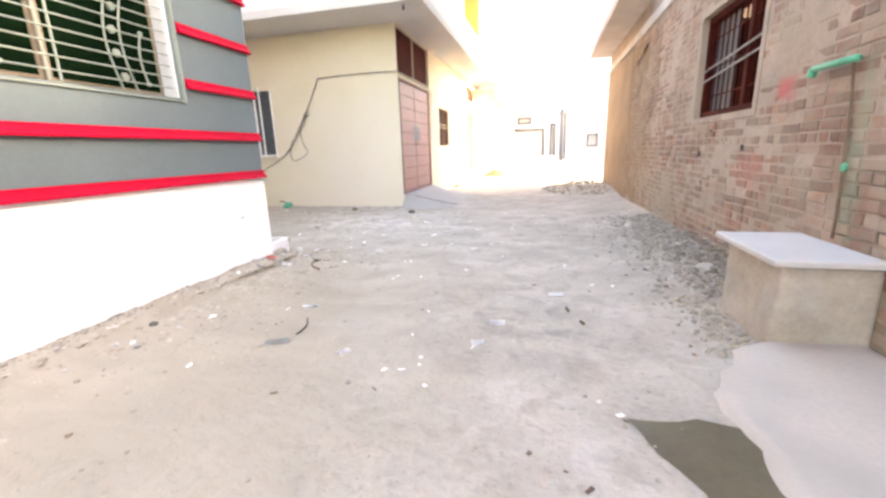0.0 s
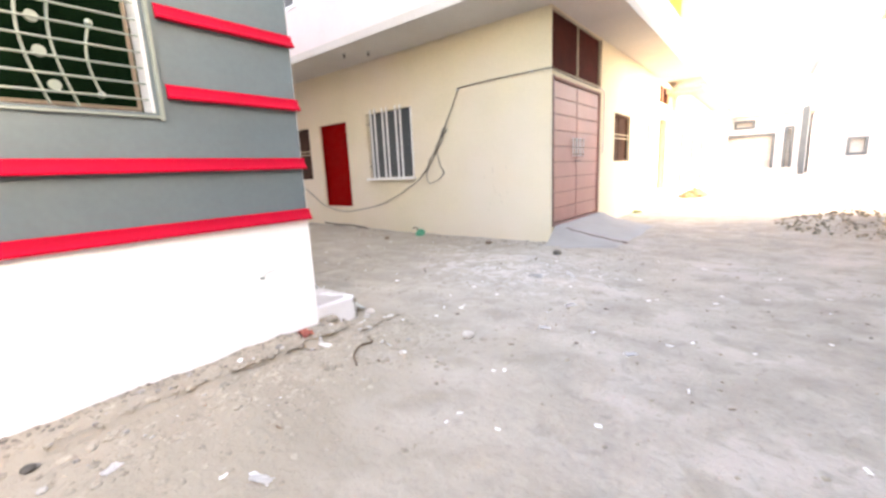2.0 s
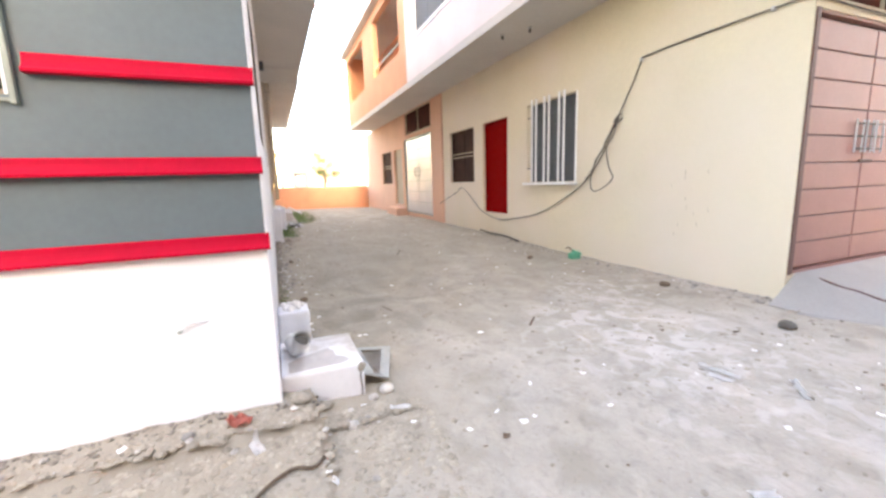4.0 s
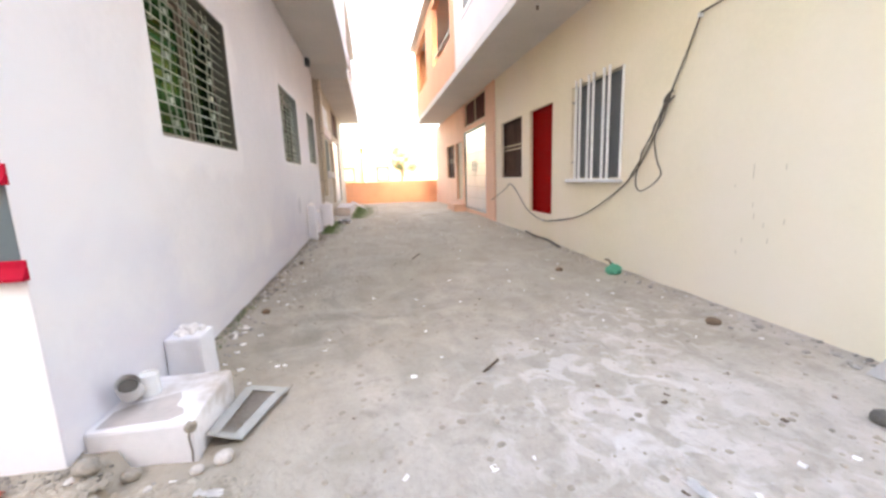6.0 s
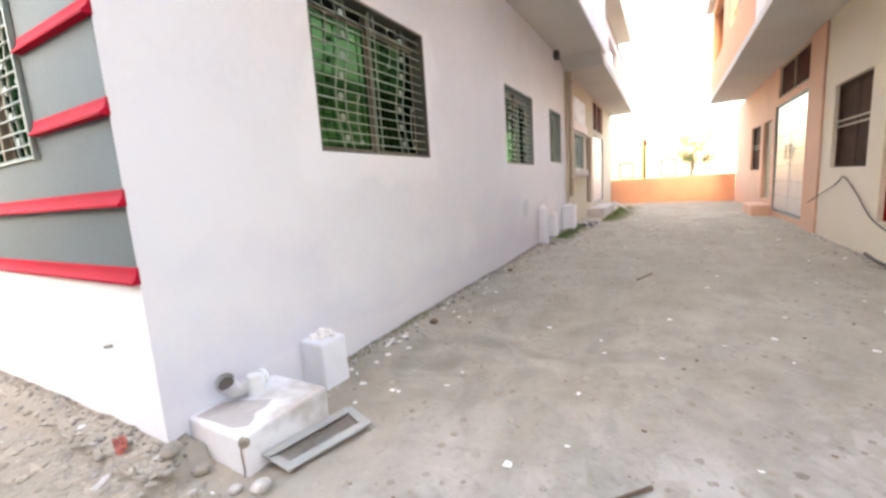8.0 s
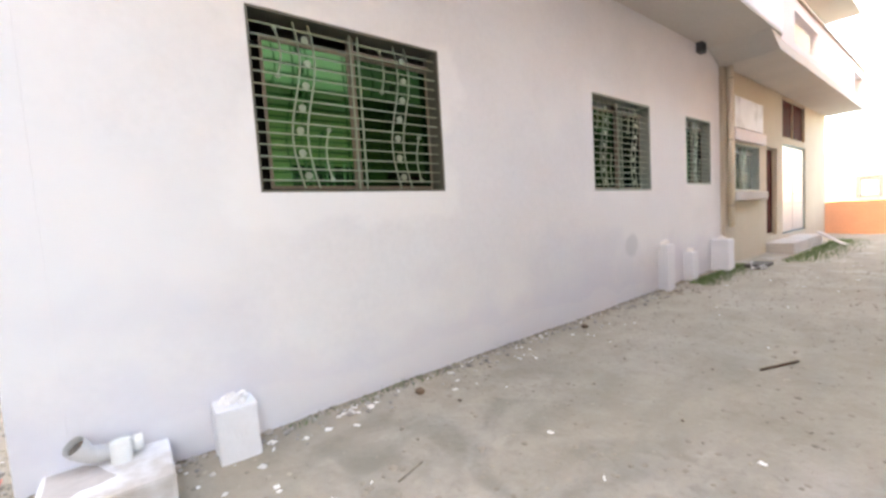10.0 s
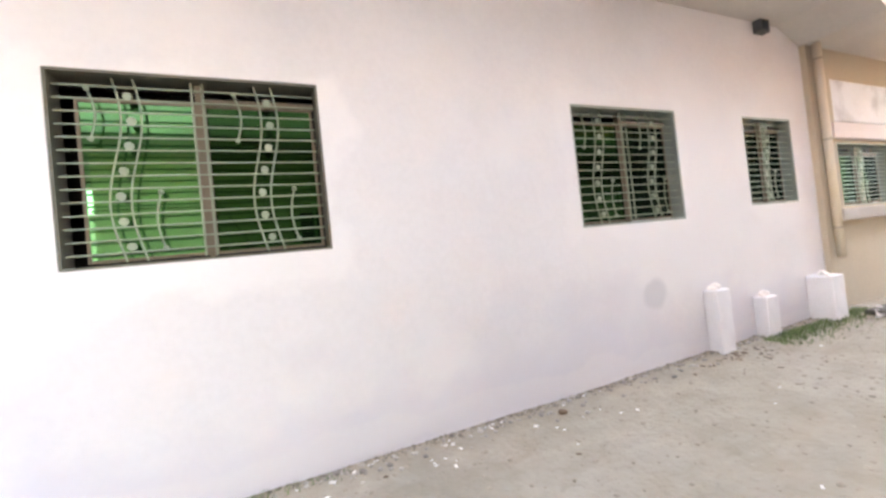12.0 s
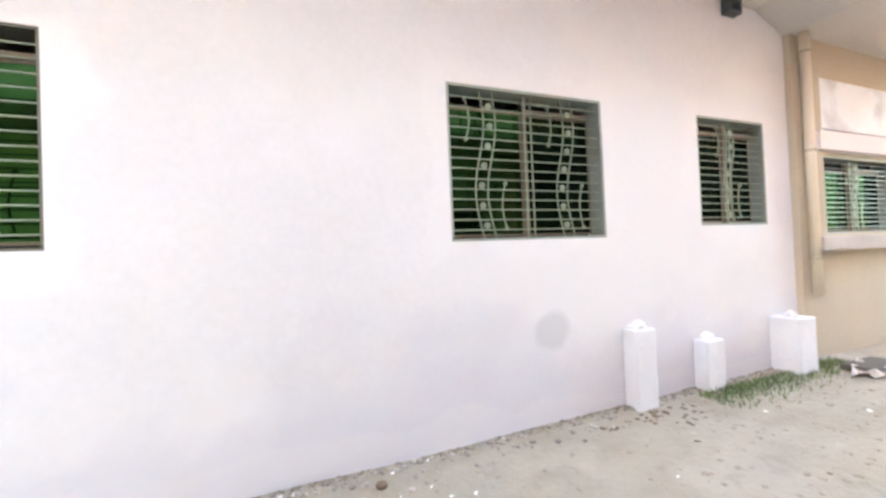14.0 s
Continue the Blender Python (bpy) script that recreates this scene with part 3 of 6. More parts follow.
# ---- window grilles and doors ----
def grille_window(name, axis, face, inward, u0, u1, z0, z1, label, bars=14, waves=2, flip=1, frame_mat=None, bar_mat=None, glass=None, thick=0.02):
    """A steel window with a welded grille: level bars, paired uprights, wavy pairs with discs, short arcs with ball ends; glass behind."""
    frame_mat = frame_mat or M_STEEL
    bar_mat = bar_mat or M_BAR
    at = (face + inward * 0.1, (u0 + u1) / 2, z0) if axis == "x" else ((u0 + u1) / 2, face + inward * 0.1, z0)
    win = thing(name, at, label, "window", kind="structure")

    def place(d, u, z):
        p = face + inward * d
        return (p, u, z) if axis == "x" else (u, p, z)

    f0, f1 = sorted((face + inward * 0.0, face + inward * 0.2))
    f0, f1 = f0 + 0.005, f1 - 0.005
    part("window_frame", frame_mesh(axis, f0, f1, u0 + 0.002, u1 - 0.002, z0 + 0.002, z1 - 0.002, thick), frame_mat, win, "painted steel frame")
    um = (u0 + u1) / 2
    zt = z1 - 0.17
    p0, p1 = sorted((face + inward * 0.135, face + inward * 0.143))
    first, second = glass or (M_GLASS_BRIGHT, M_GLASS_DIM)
    gap = 0.11 if glass is None else 0.04
    for k, (a, b, mat, text) in enumerate(((u0 + gap, um - 0.02, first, "green reflective sliding pane"), (um + 0.02, u1 - 0.04, second, "green pane, its reflection dimmed in the glass material"))):
        if flip < 0:
            a, b = (um + 0.02, u1 - gap) if k == 0 else (u0 + 0.04, um - 0.02)
        shift = 0.02 * k * inward
        q0, q1 = p0 + shift, p1 + shift
        pane = part("pane", box(*((q0, q1, a, b) if axis == "x" else (a, b, q0, q1)), z0 + 0.05, zt), mat, win, text)
        part("sash", frame_mesh(axis, q0 - 0.008, q1 + 0.008, a, b, z0 + 0.04, zt + 0.02, 0.02), M_SASH, pane, "brownish sliding sash")
    m0, m1 = sorted((face + inward * 0.1, face + inward * 0.17))
    part("centre_post", box(*((m0, m1, um - 0.02, um + 0.02) if axis == "x" else (um - 0.02, um + 0.02, m0, m1)), z0 + 0.024, z1 - 0.024, 0.004), M_SASH, win, "brown centre post")
    h0, h1 = sorted((face + inward * 0.13, face + inward * 0.18))
    part("head_rail", box(*((h0, h1, u0 + 0.024, um - 0.022) if axis == "x" else (u0 + 0.024, um - 0.022, h0, h1)), zt + 0.022, zt + 0.06, 0.003), M_SASH, win, "brown head rail")
    d = 0.045
    for k in range(bars):
        z = z0 + 0.05 + (z1 - z0 - 0.1) * (k + 0.5) / bars
        part("grille_bar", tube([place(d, u0 + 0.03, z), place(d, u1 - 0.03, z)], 0.0065, 6), bar_mat, win)
    for off in (-0.035, 0.035):
        part("upright_bar", tube([place(d + 0.012, um + off, z0 + 0.03), place(d + 0.012, um + off, z1 - 0.03)], 0.008, 6), bar_mat, win)
    span = u1 - u0
    for w in range(waves):
        c = u0 + span * ((0.25, 0.77)[w] if waves == 2 else 0.5)
        for off in (-0.058, 0.058):
            line = []
            for k in range(25):
                t = k / 24
                line.append(place(d + 0.012, c + off + flip * 0.05 * math.sin(t * 2 * math.pi + 2.83), z0 + 0.03 + t * (z1 - z0 - 0.06)))
            part("wavy_bar", tube(line, 0.007, 6), bar_mat, win)
        for k in range(7):
            t = (k + 0.6) / 7.3
            u = c + flip * 0.05 * math.sin(t * 2 * math.pi + 2.83)
            z = z0 + 0.03 + t * (z1 - z0 - 0.06)
            part("disc", tube([place(d + 0.004, u, z), place(d + 0.020, u, z)], 0.028, 12), bar_mat, win)
        for t0, t1, side in ((0.08, 0.38, -1), (0.66, 0.92, 1)):
            line = [place(d + 0.012, c + side * flip * (-0.18 + 0.035 * math.sin(math.pi * k / 8)), z0 + (z1 - z0) * (t0 + (t1 - t0) * k / 8)) for k in range(9)]
            arc = part("arc_bar", tube(line, 0.007, 6), bar_mat, win)
            for p in (line[0], line[-1]):
                part("ball_end", ball(p, 0.021), bar_mat, arc)
    return win


def plain_door(name, axis, face, inward, u0, u1, z0, z1, mat, label, depth=0.12, frame_mat=None):
    at = (face + inward * depth, (u0 + u1) / 2, z0) if axis == "x" else ((u0 + u1) / 2, face + inward * depth, z0)
    door = thing(name, at, label, "door", kind="structure")
    q0, q1 = sorted((face + inward * depth, face + inward * (depth + 0.04)))
    part("leaf", box(*((q0, q1, u0 + 0.03, u1 - 0.03) if axis == "x" else (u0 + 0.03, u1 - 0.03, q0, q1)), z0 + 0.01, z1 - 0.03, 0.004), mat, door)
    f0, f1 = sorted((face + inward * (depth - 0.03), face + inward * (depth + 0.05)))
    part("door_frame", frame_mesh(axis, f0, f1, u0 + 0.001, u1 - 0.001, z0 + 0.001, z1 - 0.001, 0.03), frame_mat or mat, door)
    return door


def two_leaf_gate(name, axis, face, inward, u0, u1, z0, z1, mat, edge_mat, label, rows=9, depth=0.06, handles=True):
    at = (face + inward * depth, (u0 + u1) / 2, z0) if axis == "x" else ((u0 + u1) / 2, face + inward * depth, z0)
    gate = thing(name, at, label, "gate", kind="structure")

    def slab(d0, d1, a, b, c, e, bevel=0.0):
        p0, p1 = sorted((face + inward * d0, face + inward * d1))
        return box(*((p0, p1, a, b) if axis == "x" else (a, b, p0, p1)), c, e, bevel)

    um = (u0 + u1) / 2
    p0, p1 = sorted((face + inward * (depth - 0.04), face + inward * (depth + 0.05)))
    part("gate_frame", frame_mesh(axis, p0, p1, u0 + 0.001, u1 - 0.001, z0 + 0.001, z1 - 0.001, 0.025), edge_mat if mat != M_PINKGATE else mat, gate)
    for a, b, s in ((u0 + 0.03, um - 0.005, 1), (um + 0.005, u1 - 0.03, -1)):
        leaf = part("gate_leaf", slab(depth + 0.005, depth + 0.035, a, b, z0 + 0.045, z1 - 0.045), edge_mat, gate)
        for k in range(rows):
            c = z0 + 0.05 + (z1 - z0 - 0.1) * k / rows
            e = z0 + 0.05 + (z1 - z0 - 0.1) * (k + 1) / rows - 0.016
            part("panel", slab(depth - 0.012, depth + 0.006, a + 0.006, b - 0.006, c, e, 0.006), mat, leaf)
        if handles:
            zc = z0 + (z1 - z0) * 0.55
            for off in (0.13, 0.27):
                u = um - s * off
                line = [(face + inward * (depth - 0.05), u, zc - 0.17), (face + inward * (depth - 0.05), u, zc + 0.17)]
                if axis == "y":
                    line = [(q[1], q[0], q[2]) for q in line]
                part("handle", tube(line, 0.009, 8), M_PLASTICGREY, gate, "steel pull handle")
            for dz in (-0.13, 0.0, 0.13):
                line = [(face + inward * (depth - 0.05), um - s * 0.13, zc + dz), (face + inward * (depth - 0.05), um - s * 0.27, zc + dz)]
                if axis == "y":
                    line = [(q[1], q[0], q[2]) for q in line]
                part("handle_rung", tube(line, 0.012, 6), M_CABLE, gate)
    if mat == M_PINKGATE:
        zc = z0 + (z1 - z0) * 0.55
        for off in (-0.06, 0.06):
            part("handle", tube([(face + inward * (depth - 0.05), um + off, zc - 0.17), (face + inward * (depth - 0.05), um + off, zc + 0.17)], 0.009, 8), M_PLASTICGREY, gate, "steel pull handle")
        for dz in (-0.13, 0.0, 0.13):
            part("handle_rung", tube([(face + inward * (depth - 0.05), um - 0.06, zc + dz), (face + inward * (depth - 0.05), um + 0.06, zc + dz)], 0.012, 6), M_CABLE, gate)
        part("gate_post", slab(depth - 0.075, depth - 0.042, u0 + 0.002, u0 + 0.06, z0 + 0.002, z1 - 0.002), edge_mat, gate, "dark brown hinge post")
    bolt = [(face + inward * (depth - 0.04), um - 0.12, z0 + (z1 - z0) * 0.45), (face + inward * (depth - 0.04), um + 0.12, z0 + (z1 - z0) * 0.45)]
    if axis == "y":
        bolt = [(q[1], q[0], q[2]) for q in bolt]
    part("bolt", tube(bolt, 0.013, 8), edge_mat, gate)
    return gate


def wood_transom(name, axis, face, inward, u0, u1, z0, z1, label):
    at = (face, (u0 + u1) / 2, z0) if axis == "x" else ((u0 + u1) / 2, face, z0)
    t = thing(name, at, label, "window", kind="structure")
    f0, f1 = sorted((face + inward * 0.02, face + inward * 0.1))
    part("window_frame", frame_mesh(axis, f0, f1, u0 + 0.001, u1 - 0.001, z0 + 0.001, z1 - 0.001, 0.025), M_BEIGE, t, "thin tan frame")
    um = (u0 + u1) / 2
    for a, b in ((u0 + 0.025, um - 0.009), (um + 0.009, u1 - 0.025)):
        q0, q1 = sorted((face + inward * 0.06, face + inward * 0.085))
        part("panel", box(*((q0, q1, a, b) if axis == "x" else (a, b, q0, q1)), z0 + 0.025, z1 - 0.025, 0.004), M_WOOD, t)
    q0, q1 = sorted((face + inward * 0.03, face + inward * 0.09))
    part("mullion", box(*((q0, q1, um - 0.009, um + 0.009) if axis == "x" else (um - 0.009, um + 0.009, q0, q1)), z0 + 0.025, z1 - 0.025), M_BEIGE, t, "narrow tan mullion")
    q0, q1 = sorted((face - inward * 0.012, face + inward * 0.018))
    part("window_sill", box(*((q0, q1, u0 + 0.002, u1 - 0.002) if axis == "x" else (u0 + 0.002, u1 - 0.002, q0, q1)), z0 + 0.002, z0 + 0.024), M_BEIGE, t, "thin tan sill")
    return t


# ---- grey and white house ----
GX, WY = -3.21, 4.39
W1, W2, W3 = (-6.25, -4.585, 1.76, 3.06), (-10.39, -8.79, 1.745, 3.05), (-12.83, -11.7, 1.845, 3.04)
FW = (1.62, 3.47, 1.76, 3.0)
house = thing("grey_house", (-8, 0, 0), "grey and white plastered house with red mouldings", "house")
part("front_dado", wall_mesh("x", GX, GX - 0.23, -8.0, WY, -0.4, 1.05), M_DADO, house, "bright white painted lower front wall")
part("front_wall", wall_mesh("x", GX, GX - 0.23, -8.0, WY, 1.05, 7.6, [FW]), M_GREY, house, "slate grey painted upper front wall")
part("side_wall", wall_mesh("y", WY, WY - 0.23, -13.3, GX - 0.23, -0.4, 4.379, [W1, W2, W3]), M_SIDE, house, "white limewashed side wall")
part("corner_edge", box(GX - 0.23, GX - 0.002, WY + 0.0005, WY + 0.004, -0.3, 4.378), M_SIDE, house, "white plastered corner return")
part("back_wall", box(-13.3, -13.1, -8.0, WY - 0.23, -0.4, 7.6), M_WHITE, house)
part("rear_wall", box(-13.0, GX - 0.23, -8.2, -8.0, -0.4, 7.6), M_WHITE, house)
# inner surfaces are coloured near-black in place of unlit rooms
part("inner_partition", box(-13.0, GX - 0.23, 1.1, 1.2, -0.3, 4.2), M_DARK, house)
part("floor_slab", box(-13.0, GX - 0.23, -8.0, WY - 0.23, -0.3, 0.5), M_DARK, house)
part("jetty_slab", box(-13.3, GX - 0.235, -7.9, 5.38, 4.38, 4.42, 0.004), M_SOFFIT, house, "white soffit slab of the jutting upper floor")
part("upper_wall", box(-13.29, GX - 0.24, WY - 0.1, 5.385, 4.422, 7.6), M_WHITE, house, "white upper storey wall over the alley")
part("roof", box(-13.3, GX, -8.2, 5.38, 7.6, 7.75), M_CONCRETE, house)
haunch = bmesh.new()
ends = [[haunch.verts.new(p) for p in ((-12.75, y, 4.379), (-13.302, y, 4.379), (-13.302, y, 4.152))] for y in (WY + 0.005, 5.349)]
haunch.faces.new(ends[0])
haunch.faces.new(ends[1])
for k in range(3):
    haunch.faces.new((ends[0][k], ends[0][(k + 1) % 3], ends[1][(k + 1) % 3], ends[1][k]))
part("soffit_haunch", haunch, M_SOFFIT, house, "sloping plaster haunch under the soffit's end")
part("red_upright", box(-8.92, -8.78, 5.386, 5.425, 4.45, 7.4, 0.01), M_RED, house, "red upright moulding")


def moulding(y0, y1, z, h=0.085, out=0.04):
    bm = bmesh.new()
    prof = [(0.0, 0.0), (out, 0.0), (out * 1.04, 0.003), (out * 1.04, 0.014), (out * 0.85, 0.02), (out * 0.62, 0.03), (out * 0.45, 0.042), (out * 0.33, 0.056), (out * 0.27, h - 0.006), (out * 0.2, h), (0.0, h)]
    rows = [[bm.verts.new((GX + dx + 0.0005, y, z + dz)) for dx, dz in prof] for y in (y0, y1)]
    for k in range(len(prof)):
        n = (k + 1) % len(prof)
        bm.faces.new((rows[0][k], rows[0][n], rows[1][n], rows[1][k]))
    bm.faces.new(rows[0])
    bm.faces.new(rows[1])
    part("red_moulding", bm, M_RED, house, "glossy red horizontal moulding")


for z, start in ((1.03, -8.0), (1.425, -8.0), (1.86, FW[1] + 0.055), (2.31, FW[1] + 0.055), (2.765, FW[1] + 0.055), (3.2, -8.0), (3.62, -8.0)):
    moulding(start, WY + 0.02, z)
for z in (1.86, 2.31, 2.765):
    moulding(-8.0, FW[0] - 0.055, z)
for y in (FW[0] - 0.022, FW[1] + 0.002):
    part("window_lip", box(GX + 0.0005, GX + 0.03, y, y + 0.02, FW[2] - 0.03, FW[3] + 0.03, 0.004), M_PALEBAR, house, "pale raised strip beside the front window")
part("window_lip", box(GX + 0.0005, GX + 0.018, FW[0] - 0.02, FW[1] + 0.02, FW[2] - 0.018, FW[2] - 0.004, 0.003), M_PALEBAR, house, "pale raised strip under the front window")
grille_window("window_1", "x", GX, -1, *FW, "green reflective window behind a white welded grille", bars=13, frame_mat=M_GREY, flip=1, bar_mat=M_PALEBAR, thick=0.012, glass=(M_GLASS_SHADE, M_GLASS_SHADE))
part("jamb_liner", box(GX - 0.15, GX - 0.01, FW[1] - 0.03, FW[1] - 0.015, FW[2] + 0.015, FW[3] - 0.015), M_LINER, house, "white enamelled jamb liner of the front window")
grille_window("window_2", "y", WY, -1, *W1, "wide green reflective window behind a welded grille", flip=-1, frame_mat=M_DARKSTEEL, thick=0.016)
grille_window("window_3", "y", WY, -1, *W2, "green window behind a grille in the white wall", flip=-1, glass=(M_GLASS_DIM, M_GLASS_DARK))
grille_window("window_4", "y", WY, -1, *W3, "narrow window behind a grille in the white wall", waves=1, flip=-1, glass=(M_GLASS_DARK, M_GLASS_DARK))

# spout under the soffit
spout = thing("rain_spout", (-12.24, 4.4, 4.18), "short dark square rain spout under the soffit", "spout")
part("channel", wall_mesh("y", 4.39 + 0.1, 4.391, -12.4, -12.2, 4.21, 4.378, [(-12.375, -12.225, 4.235, 4.353)]), M_SHUTTER, spout)

# ---- plain beige house at the alley's end ----
H2Y = 4.46
HW = (-15.55, -13.8, 1.71, 2.7)
HD = (-16.95, -16.07, 0.6, 2.75)
HG = (-19.9, -17.45, 0.53, 2.93)
HT = (-19.8, -17.45, 3.07, 4.1)
beige = thing("beige_house", (-18, 1, 0), "beige house with a jutting balcony", "house")
part("front_wall", wall_mesh("y", H2Y, H2Y - 0.23, -22.6, -13.302, -0.4, 4.149, [HW, HD, HG, HT]), M_BEIGE, beige, "beige painted front wall")
part("side_wall", box(-22.6, -22.4, -8, H2Y - 0.23, -0.4, 4.149), M_WHITE, beige)
part("rear_wall", box(-21.8, -13.31, -8.2, -8.0, -0.4, 7.4), M_BEIGE, beige)
part("inner_partition", box(-21.8, -13.31, 1.9, 2.0, -0.3, 4.1), M_DARK, beige)
part("balcony_slab", box(-22.85, -13.305, -8, 5.35, 4.15, 4.32, 0.008), M_SOFFIT, beige, "pale soffit of the balcony")
part("balcony_parapet", wall_mesh("y", 5.35, 5.2, -22.85, -13.31, 4.322, 5.3, [(-16.3, -14.25, 4.46, 5.06), (-22.5, -20.9, 4.46, 5.06)]), M_PINKWHITE, beige, "pale balcony parapet with openings")
part("balcony_end", box(-22.85, -22.7, 3.9, 5.198, 4.322, 5.3), M_PINKWHITE, beige)
part("parapet_coping", box(-22.9, -13.31, 5.17, 5.39, 5.302, 5.36, 0.01), M_BEIGE, beige)
part("upper_wall", box(-22.4, -13.31, H2Y - 0.2, H2Y, 4.322, 6.95), M_BEIGE, beige)
part("upper_slab", box(-22.1, -13.31, H2Y - 0.2, 5.35, 6.952, 7.08, 0.008), M_SOFFIT, beige, "pale soffit of the second jutting floor")
part("second_floor_wall", box(-22.09, -13.31, H2Y - 0.2, 5.36, 7.082, 10.0), M_WHITE, beige, "white wall of the second floor")
part("roof", box(-22.6, -13.31, -8.2, 5.4, 10.002, 10.15), M_CONCRETE, beige)
pipe = thing("wall_pipe", (-13.46, 4.53, 1.0), "cream painted down pipe clamped to the wall", "pipe")
part("shaft", tube([(-13.46, 4.53, 0.98), (-13.46, 4.53, 4.149)], 0.055, 12), M_CREAM, pipe, smooth=True)
for z in (1.4, 2.7, 3.9):
    part("clamp", tube([(-13.46, 4.53, z), (-13.46, 4.53, z + 0.03)], 0.062, 12), M_BEIGE, pipe)
hood = thing("window_hood", (-14.5, 4.6, 2.8), "whitewashed panel and beam above the beige house's window", "window hood")
part("panel", box(-15.7, -13.78, H2Y + 0.0005, H2Y + 0.04, 3.02, 3.66, 0.012), M_HOOD, hood, "patchy whitewashed panel")
part("beam", box(-15.7, -13.62, H2Y + 0.0005, H2Y + 0.1, 2.74, 2.98, 0.012), M_PINKWHITE, hood)
part("side_band", box(-13.77, -13.62, H2Y + 0.0005, H2Y + 0.05, 1.70, 3.7, 0.008), M_BEIGE, hood)
sill = thing("window_sill", (-14.5, 4.6, 1.55), "thick grey cement window sill", "window sill")
part("ledge", box(-15.65, -13.5, H2Y + 0.0005, H2Y + 0.14, 1.5, 1.68, 0.02), M_CONCRETE, sill)
grille_window("window_5", "y", H2Y, -1, *HW, "dark barred window under a whitewashed hood", waves=1, flip=-1, glass=(M_GLASS_DARK, M_GLASS_DARK))
plain_door("door_1", "y", H2Y, -1, *HD, M_WOOD, "narrow dark brown door of the beige house", 0.1, M_BEIGE)
two_leaf_gate("door_2", "y", H2Y, -1, *HG, M_WHITEGATE, M_STEEL, "white painted steel gate of the beige house", rows=3, handles=False)
wood_transom("window_6", "y", H2Y, -1, *HT, "dark brown boarded window over the gate")
step = thing("doorstep", (-17.6, 4.9, 0), "pale cement doorstep before the beige house", "step")
part("tread", box(-18.9, -15.95, H2Y + 0.001, 5.0, -0.1, 0.45, 0.03), M_CONCRETE, step)
plank = thing("plank", (-18.6, 5.3, 0), "grey plank leaning on the doorstep", "plank")
board = box(-0.5, 0.5, -0.09, 0.09, -0.015, 0.015, 0.004)
bmesh.ops.transform(board, matrix=Matrix.Translation((-18.6, 5.35, 0.28)) @ Euler((0, 0.5, 1.2)).to_matrix().to_4x4(), verts=board.verts)
part("board", board, M_CONCRETE, plank)

# ---- orange end wall ----
end_wall = thing("boundary_wall", (-22.95, 6.8, 0), "low orange painted boundary wall closing the alley", "wall", kind="structure")
part("wall", box(-23.06, -22.87, H2Y - 0.5, 9.2, -0.3, 1.27, 0.015), M_ORANGE, end_wall)

# ---- cream house ----
CY, SX = 9.21, -3.26
GWIN = (-7.89, -6.44, 1.30, 2.77)
RD = (-9.75, -8.64, 0.60, 2.69)
CW = (-11.72, -10.24, 1.33, 2.69)
GATE = (9.225, 11.72, 0.31, 2.85)
TRAN = (9.225, 11.70, 2.93, 3.89)
SW = (12.70, 14.05, 1.42, 2.53)
SLIT = (15.5, 16.3, 1.42, 2.46)
D2 = (17.5, 18.3, 0.45, 2.72)
D2W = (17.3, 18.8, 3.2, 3.8)
cream = thing("cream_house", (-7, 12, 0), "cream plastered corner house with a jutting upper floor", "house")
part("alley_wall", wall_mesh("y", CY, CY + 0.23, -12.25, SX - 0.23, -0.4, 3.9, [GWIN, RD, CW]), M_CREAM, cream, "cream painted alley wall")
part("street_wall", wall_mesh("x", SX, SX - 0.23, CY, 19.4, -0.4, 3.9, [GATE, TRAN, SW, SLIT, D2, D2W]), M_CREAM, cream, "cream painted street wall")
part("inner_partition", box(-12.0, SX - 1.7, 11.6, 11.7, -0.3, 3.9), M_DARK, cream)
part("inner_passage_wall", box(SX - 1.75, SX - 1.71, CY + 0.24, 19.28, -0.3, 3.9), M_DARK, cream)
part("end_wall", box(-12.0, SX - 0.24, 19.3, 19.4, -0.4, 3.9), M_CREAM, cream)
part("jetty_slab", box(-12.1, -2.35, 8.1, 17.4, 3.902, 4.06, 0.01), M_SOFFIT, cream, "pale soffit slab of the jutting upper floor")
CRW = (-11.4, -8.6, 5.0, 6.3)
YB = (12.4, 16.0, 4.8, 7.0)
part("upper_alley_wall", wall_mesh("y", 8.12, 8.3, -12.09, -2.58, 4.062, 7.8, [CRW]), M_PINKWHITE, cream, "pinkish white upper alley wall")
part("upper_street_wall", wall_mesh("x", -2.37, -2.57, 8.12, 17.38, 4.062, 7.8, [YB]), M_PINKWHITE, cream, "pinkish white upper street wall")
part("loggia_back", box(-3.9, -3.8, 8.32, 17.3, 4.062, 7.8), M_YELLOW, cream, "yellow painted loggia wall")
for y in (12.3, 16.0):
    part("loggia_cheek", box(-3.79, -2.575, y, y + 0.1, 4.062, 7.8), M_YELLOW, cream)
part("upper_rear_wall", box(-12.09, -3.91, 17.2, 17.38, 4.062, 7.8), M_PINKWHITE, cream)
part("roof", box(-12.1, -2.35, 8.1, 17.4, 7.802, 7.95), M_CONCRETE, cream)
up = thing("window_7", (-10, 8.2, 5.0), "grey upper window in a white frame", "window", kind="structure")
part("window_frame", frame_mesh("y", 8.10, 8.2, CRW[0] + 0.001, CRW[1] - 0.001, CRW[2] + 0.001, CRW[3] - 0.001, 0.07), M_WHITEBAR, up)
